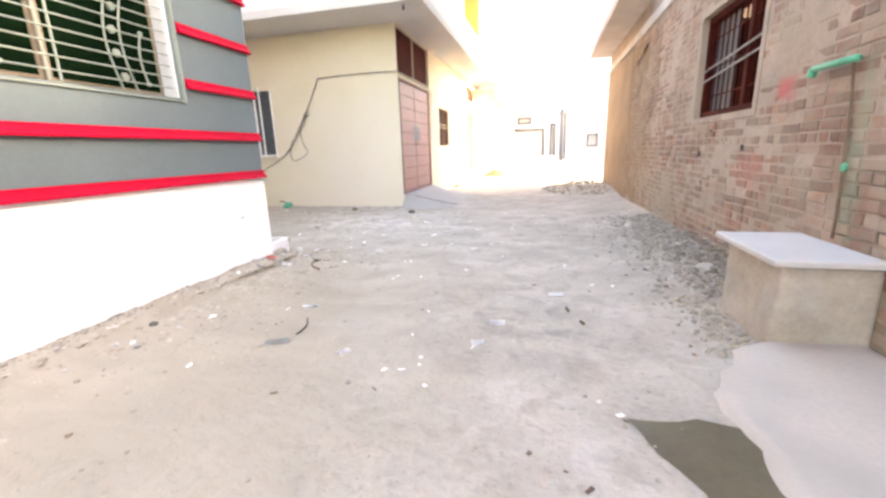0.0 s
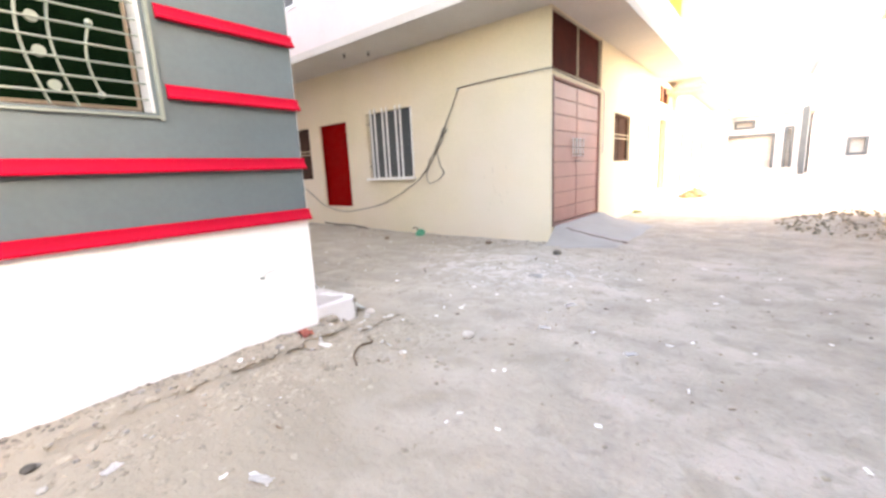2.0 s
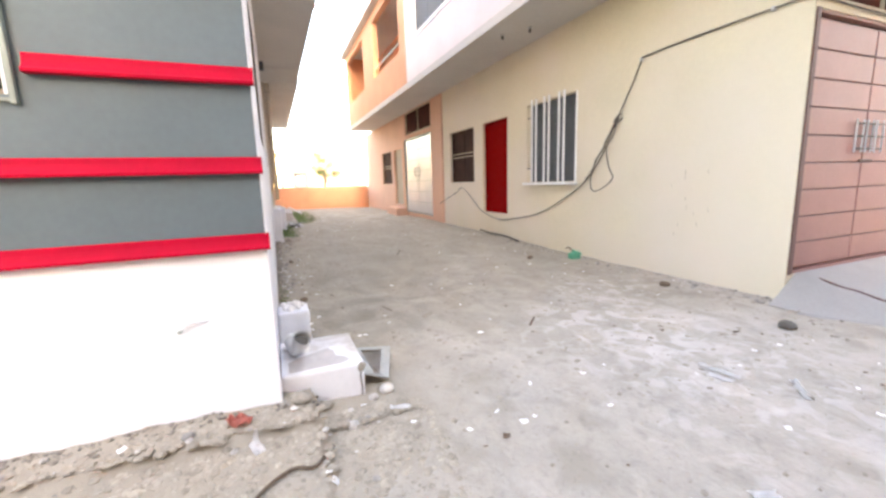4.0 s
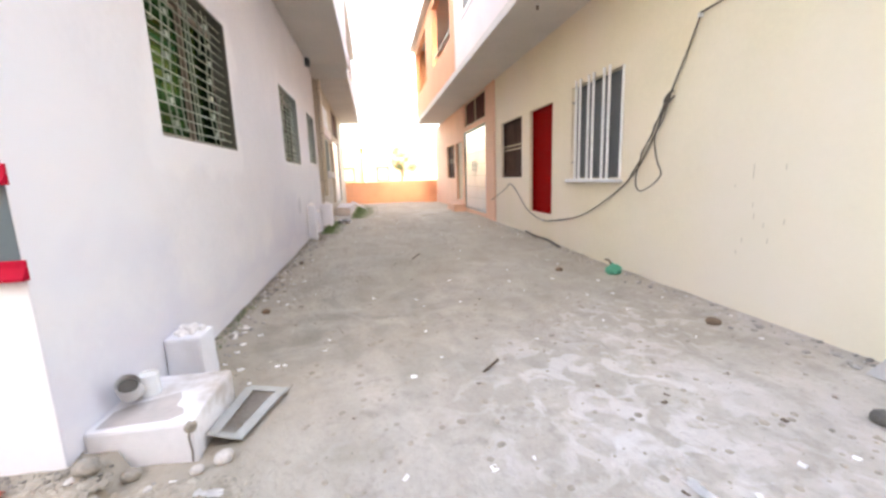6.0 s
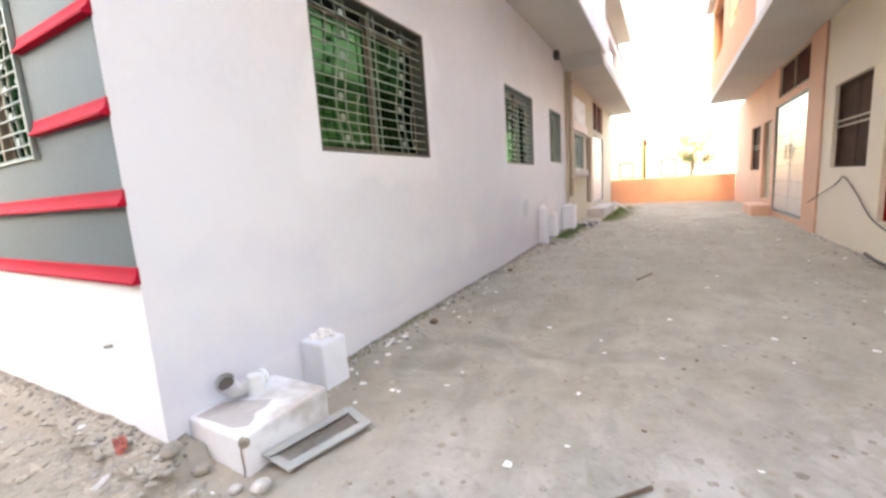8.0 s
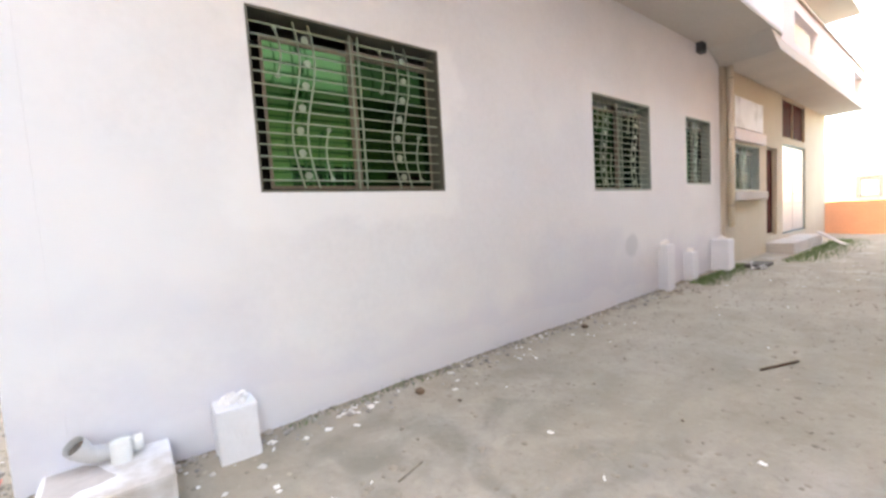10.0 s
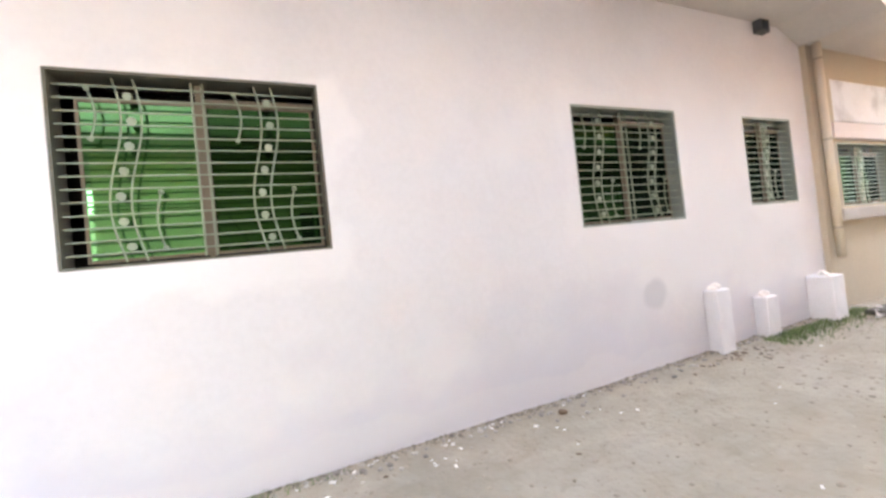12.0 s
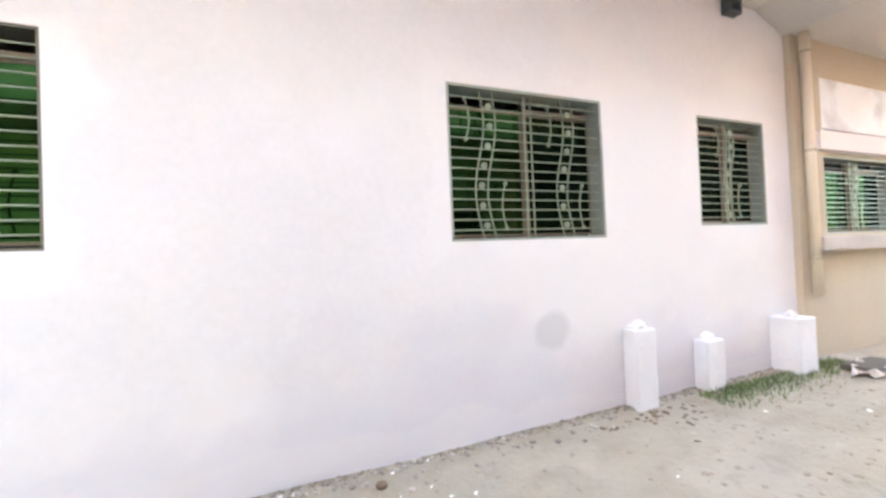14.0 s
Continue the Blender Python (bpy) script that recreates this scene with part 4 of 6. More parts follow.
for a in (0, 1, 2):
    w = (CRW[1] - CRW[0] - 0.14) / 3
    part("pane", box(CRW[0] + 0.07 + a * w, CRW[0] + 0.07 + (a + 1) * w - 0.02, 8.17, 8.18, CRW[2] + 0.07, CRW[3] - 0.07), M_SHUTTER, up)

# barred alley window
gw = thing("window_8", (-7.16, CY, 1.3), "grey shuttered window behind white upright bars", "window", kind="structure")
part("shutter", box(GWIN[0] + 0.002, GWIN[1] - 0.002, CY + 0.1, CY + 0.13, GWIN[2] + 0.002, GWIN[3] - 0.002), M_SHUTTER, gw, "slate grey shutter")
for u in (-7.61, -7.22, -6.8):
    for off in (-0.068, 0.068):
        part("upright_bar", box(u + off - 0.019, u + off + 0.019, CY - 0.05, CY - 0.025, GWIN[2] - 0.01, GWIN[3] + 0.07, 0.004), M_WHITEBAR, gw)
for z in (GWIN[2] + 0.25, GWIN[3] - 0.25):
    part("cross_bar", box(GWIN[0] + 0.001, GWIN[1] - 0.001, CY + 0.01, CY + 0.025, z, z + 0.02), M_SHUTTER, gw)
part("jamb", box(GWIN[1] - 0.012, GWIN[1] + 0.012, CY - 0.03, CY - 0.0005, GWIN[2], GWIN[3], 0.004), M_WHITEBAR, gw)
part("window_sill", box(GWIN[0] - 0.04, GWIN[1] + 0.05, CY - 0.09, CY - 0.0005, GWIN[2] - 0.06, GWIN[2] - 0.012, 0.008), M_WHITEBAR, gw)
plain_door("door_3", "y", CY, 1, *RD, M_REDDOOR, "closed plain deep red steel door in the cream wall", 0.09)


def wood_window(name, axis, face, inward, u0, u1, z0, z1, label):
    at = (face, (u0 + u1) / 2, z0) if axis == "x" else ((u0 + u1) / 2, face, z0)
    w = thing(name, at, label, "window", kind="structure")
    f0, f1 = sorted((face + inward * 0.06, face + inward * 0.14))
    part("window_frame", frame_mesh(axis, f0, f1, u0 + 0.001, u1 - 0.001, z0 + 0.001, z1 - 0.001, 0.06), M_OLDWOOD, w)
    um = (u0 + u1) / 2
    q0, q1 = sorted((face + inward * 0.1, face + inward * 0.12))
    for a, b in ((u0 + 0.06, um - 0.02), (um + 0.02, u1 - 0.06)):
        part("shutter", box(*((q0, q1, a, b) if axis == "x" else (a, b, q0, q1)), z0 + 0.06, z1 - 0.06, 0.005), M_OLDWOOD, w)
    q0, q1 = sorted((face + inward * 0.02, face + inward * 0.035))
    zm = z0 + (z1 - z0) * 0.48
    for dz in (0.0, 0.09):
        part("cross_bar", box(*((q0, q1, u0 + 0.001, u1 - 0.001) if axis == "x" else (u0 + 0.001, u1 - 0.001, q0, q1)), zm + dz, zm + dz + 0.022), M_BEIGE, w)
    return w


wood_window("window_9", "y", CY, 1, *CW, "dark wooden shuttered window with two pale cross bars")
wood_window("window_10", "x", SX, -1, *SW, "dark wooden window in the sunlit cream street wall")
part("niche_board", box(SX - 0.12, SX - 0.08, SLIT[0], SLIT[1], SLIT[2], SLIT[3]), M_BEIGE, cream, "tan board closing a niche")
# near-black leaf stands in for the doorway's shade
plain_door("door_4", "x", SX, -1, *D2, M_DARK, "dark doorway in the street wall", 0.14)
part("brick_jamb", box(SX + 0.0005, SX + 0.03, D2[1] + 0.02, D2[1] + 0.55, -0.3, D2[3], 0.006), M_BRICK, cream, "bare brick jamb of the doorway")
wood_transom("window_11", "x", SX, -1, *D2W, "small dark window above the far door")
two_leaf_gate("door_5", "x", SX, -1, *GATE, M_PINKGATE, M_GATEEDGE, "pinkish brown panelled two-leaf steel gate", rows=9)
wood_transom("window_12", "x", SX, -1, *TRAN, "dark red-brown boarded window above the gate")
far_hood = thing("door_canopy", (-3.0, 17.8, 3.6), "small cement canopy above the far doorway", "canopy")
part("canopy_slab", box(SX + 0.001, SX + 0.35, 17.3, 19.0, 2.82, 2.9, 0.01), M_PINKWHITE, far_hood)


part("end_canopy", box(SX + 0.001, -2.2, 18.2, 19.38, 3.56, 3.68, 0.01), M_BEIGE, cream, "tan cement canopy at the house's end")


conduit = thing("wall_conduit", (SX + 0.02, 11.85, 1.7), "thin pale conduit bent down beside the gate", "conduit")
part("tube", tube(smooth_line([(SX + 0.02, 11.45, 2.9), (SX + 0.02, 11.75, 2.9), (SX + 0.02, 11.86, 2.8), (SX + 0.02, 11.86, 2.3), (SX + 0.02, 11.84, 1.6)]), 0.014, 6), M_PINKWHITE, conduit, smooth=True)


def make_ramp():
    ramp = thing("gate_ramp", (-2.7, 10.5, 0), "smooth grey cement ramp up to the gate", "ramp")
    bm = bmesh.new()
    nu, nv = 26, 12
    rows = []
    for i in range(nu + 1):
        y = 8.95 + 3.6 * i / nu
        reach = (1.12 + 0.1 * noise.noise((y * 1.7, 0, 5))) * min(1.0, 0.25 + (y - 8.95) / 0.6) * min(1.0, 0.3 + (12.55 - y) / 0.7)
        full = 0.315 * soft((y - 8.95) / 0.42) * soft((12.55 - y) / 0.75)
        row = []
        for k in range(nv + 1):
            t = k / nv
            x = -3.257 + reach * t
            g = height(x, y)
            lift = max(0.0, full - g) * (1 - t) ** 1.15 if t > 0.1 else max(0.0, full - g)
            z = g + lift + (0.006 if t < 1 else -0.03) + 0.004 * noise.noise((x * 4, y * 4, 2.0))
            row.append(bm.verts.new((x, y, z)))
        rows.append(row)
    for a, b in zip(rows, rows[1:]):
        for k in range(nv):
            bm.faces.new((a[k], a[k + 1], b[k + 1], b[k]))
    part("ramp_surface", bm, M_RAMP, ramp, "", True)
    line = []
    for k in range(13):
        t = k / 12
        x, y = -3.2 + 1.05 * t, 9.42 + 0.42 * t + 0.02 * math.sin(k * 1.9)
        g = height(x, y)
        u = (x + 3.257) / 1.12
        line.append((x, y, g + max(0.0, 0.315 - g) * (1 - u) ** 1.15 + 0.006))
    part("groove", tube(line, 0.011, 6), M_GATEEDGE, ramp, "dark crack across the cement")


make_ramp()
for x, y in ((-7.55, 8.45), (-7.1, 8.72), (-2.75, 8.3)):
    lamp = thing("lamp_holder", (x, y, 3.9), "small unlit lamp holder under the soffit", "lamp holder")
    part("rose", tube([(x, y, 3.902), (x, y, 3.875)], 0.045, 12), M_PLASTICGREY, lamp)
    part("socket", tube([(x, y, 3.876), (x, y, 3.82)], 0.02, 10), M_CABLE, lamp)

# ---- peach house ----
PG = (-16.15, -13.25, 0.25, 2.95)
PT = (-15.9, -13.25, 3.1, 3.88)
PD = (-17.6, -16.45, 0.5, 2.68)
PW = (-19.55, -18.0, 1.34, 2.69)
peach = thing("peach_house", (-17.5, 11, 0), "peach orange house with an open balcony", "house")
part("alley_wall", wall_mesh("y", CY, CY + 0.23, -22.87, -13.15, -0.4, 3.9, [PG, PT, PD, PW]), M_PEACHLIGHT, peach, "peach painted alley wall")
part("pilaster", box(-13.149, -12.252, CY - 0.035, CY + 0.23, -0.3, 3.9, 0.01), M_PEACHLIGHT, peach, "deeper peach pilaster")
part("side_wall", box(-22.87, -22.65, CY + 0.235, 17, -0.4, 3.9), M_PEACHLIGHT, peach)
part("inner_partition", box(-22.6, -12.1, 11.6, 11.7, -0.3, 3.9), M_DARK, peach)
part("balcony_slab", box(-21.4, -12.105, 8.1, 17, 3.902, 4.06, 0.01), M_SOFFIT, peach, "pale soffit of the balcony")
OP1, OP2 = (-20.9, -17.5, 5.05, 6.9), (-15.8, -12.7, 5.05, 6.9)
part("balcony_front", wall_mesh("y", 8.12, 8.3, -21.39, -12.11, 4.062, 7.2, [OP1, OP2]), M_PEACH, peach, "peach orange balcony front with open bays")
part("balcony_back", box(-21.3, -12.2, 9.6, 9.7, 4.062, 7.2), M_ORANGE, peach, "orange back wall of the balcony")
part("balcony_end", box(-21.39, -21.2, 8.305, 9.595, 4.062, 7.2), M_PEACH, peach)
part("balcony_rail", box(-15.8, -12.7, 8.18, 8.22, 5.35, 5.39), M_STEEL, peach)
part("roof", box(-21.6, -12.105, 7.9, 17, 7.202, 7.35), M_SOFFIT, peach)
two_leaf_gate("door_6", "y", CY, 1, *PG, M_WHITEGATE, M_STEEL, "white painted panelled steel gate of the peach house", rows=7)
wood_transom("window_13", "y", CY, 1, *PT, "dark brown boarded window over the white gate")
plain_door("door_7", "y", CY, 1, *PD, M_BEIGE, "narrow tan door of the peach house", 0.1)
wood_window("window_14", "y", CY, 1, *PW, "dark window with pale cross bars in the peach wall")
psteps = thing("doorstep", (-16.8, 8.9, 0), "reddish cement step before the peach house", "step")
part("tread", box(-17.4, -16.0, 8.75, CY - 0.001, -0.1, 0.4, 0.03), M_PEACHLIGHT, psteps)

# ---- brick house ----
BX = 1.75
BWIN = (4.95, 6.55, 1.56, 2.74)
brick_house = thing("brick_house", (4, 4, 0), "unplastered brick house with smeared mortar", "house")
brick_wall = part("lane_wall", wall_mesh("x", BX - 0.005, BX + 0.3, -12.0, 10.9, -0.4, 3.4, [BWIN]), M_MORTAR, brick_house, "smeared mortar bed of the brick wall")
part("plastered_end", box(BX - 0.02, BX + 0.3, 10.9, 14.8, -0.4, 3.4, 0.03), M_MUD, brick_house, "ochre mud-plastered end of the wall")
part("tie_beam", box(BX - 0.04, BX + 0.3, -12.0, 14.82, 3.402, 3.58, 0.015), M_CONCRETE, brick_house, "pale cement tie beam")
# unseen upper storey, added and sized to keep the sun off the alley
part("upper_wall", box(BX, BX + 0.3, 2.5, 14.8, 3.582, 10.6), M_MORTAR, brick_house)
part("upper_south_wall", box(BX + 0.305, 4.6, 2.5, 2.8, 3.582, 10.6), M_MORTAR, brick_house)
part("south_roof", box(BX + 0.05, 4.6, -12.0, 2.49, 3.582, 3.72), M_CONCRETE, brick_house)
part("upper_end_wall", box(BX + 0.305, 4.6, 14.5, 14.8, 3.905, 10.6), M_MORTAR, brick_house)
part("low_end_wall", box(BX + 0.305, 4.6, 14.5, 14.8, -0.4, 3.9), M_MUD, brick_house)
part("roof", box(BX - 0.02, 4.6, 2.5, 14.8, 10.602, 10.75), M_CONCRETE, brick_house)
part("low_roof", box(1.12, BX - 0.001, 9.4, 14.86, 3.902, 4.05, 0.02), M_CONCRETE, brick_house, "rough overhanging roof slab")
part("roof_lip", box(1.12, 1.25, 9.4, 14.8, 4.052, 4.25, 0.02), M_PINKWHITE, brick_house)
part("inner_partition", wall_mesh("x", 4.2, 4.3, -11.69, 10.0, -0.3, 3.4, [(5.9, 7.3, 1.3, 2.6), (8.0, 9.4, 1.3, 2.6)]), M_MORTAR, brick_house)
part("inner_ceiling", box(BX + 0.305, 4.195, -11.6, 10.0, 3.42, 3.56), M_CONCRETE, brick_house)
part("rear_wall", box(7.8, 8.0, -12.0, 10.09, -0.4, 3.0), M_PINKWHITE, brick_house)
part("south_wall", box(BX + 0.305, 4.6, -12.0, -11.7, -0.4, 3.58), M_MORTAR, brick_house)


def make_brick_window():
    w = thing("window_15", (BX + 0.1, 5.75, 1.56), "red-brown wooden window with iron bars and pale cross bars", "window", kind="structure")
    y0, y1, z0, z1 = BWIN
    part("window_frame", frame_mesh("x", BX + 0.06, BX + 0.2, y0 + 0.001, y1 - 0.001, z0 + 0.001, z1 - 0.001, 0.07), M_WOOD, w, "red-brown wooden frame")
    part("mullion", box(BX + 0.07, BX + 0.18, 5.38, 5.46, z0 + 0.07, z1 - 0.07), M_WOOD, w)
    part("open_shutter", box(BX + 0.21, BX + 0.75, y1 - 0.12, y1 - 0.08, z0 + 0.05, z1 - 0.05), M_WOOD, w, "wooden shutter standing open inward")
    part("shutter", box(BX + 0.14, BX + 0.17, 5.9, y1 - 0.07, z0 + 0.08, z1 - 0.08), M_SHUTTER, w, "grey inner shutter")
    for k in range(11):
        y = y0 + 0.09 + k * 0.142
        part("iron_bar", tube([(BX + 0.1, y, z0 + 0.03), (BX + 0.1, y, z1 - 0.03)], 0.008, 6), M_WOOD, w)
    for k in range(3):
        z = z0 + 0.25 + 0.33 * k
        part("iron_bar", tube([(BX + 0.1, y0 + 0.03, z), (BX + 0.1, y1 - 0.03, z)], 0.008, 6), M_WOOD, w)
    for a, b in ((2.0, 2.12), (2.12, 2.24)):
        part("cross_bar", tube([(BX + 0.05, y1 - 0.02, a), (BX + 0.05, y0 + 0.02, b)], 0.011, 6), M_STONE, w, "pale iron cross bar")
    part("surround", frame_mesh("x", BX - 0.016, BX + 0.05, y0 - 0.07, y1 + 0.07, z0 - 0.07, z1 + 0.07, 0.068), M_MORTAR, w, "mortar-smeared window surround")
    for g0, g1 in ((5.9, 7.3), (8.0, 9.4)):
        for k in range(9):
            y = g0 + (g1 - g0) * (k + 0.5) / 9
            part("inner_bar", tube([(4.25, y, 1.301), (4.25, y, 2.599)], 0.014, 6), M_WOOD, w)
        for k in range(5):
            z = 1.3 + 1.3 * (k + 0.5) / 5
            part("inner_bar", tube([(4.25, g0 + 0.001, z), (4.25, g1 - 0.001, z)], 0.014, 6), M_WOOD, w)


make_brick_window()


# pedestal with a slab
ped = thing("washing_pedestal", (1.5, 3.4, 0), "low cement-rendered brick pedestal under a pale stone slab", "pedestal")
body = box(1.24, BX - 0.003, 3.06, 3.8, -0.1, 0.55, 0.03)
bmesh.ops.subdivide_edges(body, edges=[e for e in body.edges if e.calc_length() > 0.3], cuts=9, use_grid_fill=True)
for v in body.verts:
    low = max(0.0, 1 - (v.co.z + 0.1) / 0.45)
    k = noise.noise(v.co * 5) * 0.02 + noise.noise(v.co * 13) * 0.012
    if v.co.x < BX - 0.05 and v.co.z < 0.54:
        v.co.x += k - 0.03 * low * (0.6 + noise.noise(v.co * 4))
        v.co.y += (k - 0.05 * low) * (1 if v.co.y > 3.4 else -1) * 0.5
part("pedestal_body", body, M_RENDER, ped, "rough cement-rendered block", True)
part("stone_slab", box(1.17, BX - 0.022, 3.0, 3.87, 0.552, 0.592, 0.01), M_SLAB, ped, "pale stone slab with a dark joint")


def flat_patch(name, outline, mat, label, cat, top=0.02, wobble=0.05, seed=1, kind="structure"):
    """A flat patch with an uneven rim, laid on the ground."""
    line = [Vector((*p, 0)) for p in outline]
    rim = []
    n = len(line)
    for i in range(n):
        a, b = line[i], line[(i + 1) % n]
        m = max(2, int((b - a).length / 0.08))
        for k in range(m):
            p = a.lerp(b, k / m)
            p.x += 2.2 * wobble * noise.noise((p.x * 4, p.y * 4, seed)) + wobble * noise.noise((p.x * 13, p.y * 13, seed))
            p.y += 2.2 * wobble * noise.noise((p.x * 4, p.y * 4, seed + 9)) + wobble * noise.noise((p.x * 13, p.y * 13, seed + 9))
            rim.append(p)
    c = sum(rim, Vector()) / len(rim)
    bm = bmesh.new()
    rings = []
    for s in (1.0, 0.93, 0.84, 0.74, 0.64, 0.54, 0.44, 0.34, 0.24, 0.14, 0.06):
        row = []
        for p in rim:
            q = c.lerp(p, 0.985 if (s == 0.93 and top < 0.02) else s)
            row.append(bm.verts.new((q.x, q.y, height(q.x, q.y) + (top if s < 1 else (-0.03 if top > 0.02 else top)))))
        rings.append(row)
    mid = bm.verts.new((c.x, c.y, height(c.x, c.y) + top))
    for a, b in zip(rings, rings[1:]):
        for k in range(len(rim)):
            bm.faces.new((a[k], a[(k + 1) % len(rim)], b[(k + 1) % len(rim)], b[k]))
    for k in range(len(rim)):
        bm.faces.new((rings[-1][k], rings[-1][(k + 1) % len(rim)], mid))
    return tagged(part(name, bm, mat, None, smooth=True), label, cat, kind=kind)


flat_patch("pavement", [(0.74, -0.6), (0.75, 0.6), (0.75, 1.87), (0.73, 2.54), (1.03, 3.05), (1.3, 3.25), (1.76, 3.25), (1.76, 1.4), (1.76, -0.6)], M_APRON, "worn pale cement apron beside the brick house", "pavement", 0.05, 0.02, 3)
flat_patch("water", [(0.275, 2.2), (0.42, 2.2), (0.6, 2.25), (0.78, 2.22), (0.84, 1.9), (0.84, 1.4), (0.62, 1.3), (0.5, 1.5), (0.485, 1.8), (0.42, 1.9)], M_WET, "dark puddle of waste water on the earth", "puddle", 0.005, 0.012, 5)

# ---- brick wall fittings ----
tap = thing("water_pipe", (1.7, 3.6, 0.7), "thin supply pipe with a green tap fitting on the brick wall", "pipe")
part("riser", tube(smooth_line([(1.72, 3.52, 0.62), (1.715, 3.53, 1.0), (1.72, 3.58, 1.4), (1.71, 3.62, 1.74)]), 0.009, 8), M_TWIG, tap, "dark flexible riser", True)
part("green_arm", tube([(1.69, 3.55, 1.73), (1.69, 3.98, 1.74)], 0.022, 10), M_GREENPLASTIC, tap, "green plastic arm", True)
part("tap_head", tube([(1.69, 3.98, 1.74), (1.69, 4.0, 1.69)], 0.028, 10), M_GREENPLASTIC, tap)
part("clip", ball((1.715, 3.53, 1.08), 0.022, 1.6), M_GREENPLASTIC, tap)


def blotch(name, y, z, wide, tall, mat, label, seed):
    bm = bmesh.new()
    rim = []
    for k in range(40):
        a = 2 * math.pi * k / 40
        f = 0.85 + 0.35 * noise.noise((math.cos(a) * 1.7, math.sin(a) * 1.7, seed)) + 0.2 * noise.noise((math.cos(a) * 5, math.sin(a) * 5, seed))
        rim.append(bm.verts.new((BX - 0.0125, y + f * wide * math.cos(a), z + f * tall * math.sin(a))))
    bm.faces.new(rim)
    back = [bm.verts.new((v.co.x + 0.006, v.co.y, v.co.z)) for v in rim]
    for k in range(40):
        bm.faces.new((rim[k], rim[(k + 1) % 40], back[(k + 1) % 40], back[k]))
    part(name, bm, mat, brick_house, label)


for k, (y, z, w, h) in enumerate(((10.8, 0.5, 0.4, 0.4), (10.7, 1.2, 0.5, 0.45), (10.75, 1.9, 0.45, 0.4), (10.6, 2.6, 0.6, 0.45), (10.3, 3.1, 0.9, 0.22), (9.7, 2.9, 0.4, 0.3), (10.2, 0.25, 0.6, 0.25))):
    blotch("plaster_smear", y, z, w, h, M_MUD, "ragged edge of the mud plaster", 21.5 + k)

# solid near-black patches on the bricks give the shade of putlog holes
for y, z, r in ((5.9, 1.37, 0.05), (6.2, 1.13, 0.035), (7.9, 1.95, 0.03), (6.55, 1.15, 0.03), (5.05, 1.2, 0.03)):
    part("putlog_hole", box(BX - 0.0125, BX - 0.008, y - r, y + r, z - r, z + r, 0.001), M_DARK, brick_house, "near-black patch painted for a hole in the brickwork")

# ---- gravel and litter ----
def scatter_stones(name, count, place, size, mat, label, cat, seed, flat=0.6, bury=0.25):
    """Many small uneven stones as one mesh."""
    rnd = random.Random(seed)
    base = bmesh.new()
    bmesh.ops.create_icosphere(base, subdivisions=1, radius=1.0)
    base.verts.ensure_lookup_table()
    shape = [v.co.copy() for v in base.verts]
    tris = [[v.index for v in f.verts] for f in base.faces]
    base.free()
    verts, faces = [], []
    for _ in range(count):
        x, y, lift = place(rnd)
        s = rnd.uniform(*size) * rnd.choice((0.7, 1, 1, 1.4))
        turn = Euler((rnd.uniform(0, 6), rnd.uniform(0, 6), rnd.uniform(0, 6))).to_matrix()
        z = height(x, y) + lift + s * flat * (1 - 2 * bury)
        n = len(verts)
        for c in shape:
            p = turn @ (c * s * rnd.uniform(0.75, 1.1))
            verts.append((x + p.x, y + p.y, z + p.z * flat))
        faces += [[n + i for i in f] for f in tris]
    me = bpy.data.meshes.new(name)
    me.from_pydata(verts, [], faces)
    me.materials.append(mat)
    return tagged(new(name, me), label, cat, kind="stuff")


def lane(rnd):
    if rnd.random() < 0.45:
        return rnd.uniform(-3.1, 1.6), rnd.uniform(0.2, 9.0), 0.0
    return rnd.uniform(-15, -1), rnd.uniform(4.5, 9.1), 0.0


def pile(rnd):
    y = rnd.uniform(3.9, 8.2)
    x = BX - abs(rnd.gauss(0, 0.4)) - 0.03
    near = math.exp(-((y - 5.0) / 1.3) ** 2)
    return x, y, rnd.random() * 0.16 * math.exp(-(BX - x) / 0.35) * (0.35 + near)


def wall_foot(rnd):
    if rnd.random() < 0.1:
        return GX + 0.03 + abs(rnd.gauss(0, 0.28)), rnd.uniform(0.3, 4.9), 0.0
    if rnd.random() < 0.6:
        return rnd.uniform(-13.8, -3.3), WY + 0.03 + abs(rnd.gauss(0, 0.12)), 0.0
    return rnd.uniform(-12.5, -3.3), CY - 0.03 - abs(rnd.gauss(0, 0.12)), 0.0


scatter_stones("gravel", 2600, pile, (0.007, 0.026), M_GRAVEL, "loose grey gravel heaped along the brick wall", "gravel", 21, 0.6, 0.45)
scatter_stones("gravel", 260, lambda r: (1.2 - abs(r.gauss(0, 0.16)), r.uniform(2.9, 3.95), 0.0), (0.006, 0.026), M_CLOD, "broken render bits at the pedestal's foot", "gravel", 28, 0.7)
scatter_stones("pebbles", 1300, lane, (0.004, 0.014), M_CLOD, "small pebbles and clods strewn over the earth", "pebbles", 22)
def heap(cx, cy, rx, ry, tall):
    def place(rnd):
        a, r = rnd.uniform(0, 6.28), rnd.random() ** 0.6
        return cx + math.cos(a) * r * rx, cy + math.sin(a) * r * ry, tall * (1 - r) * rnd.random()
    return place


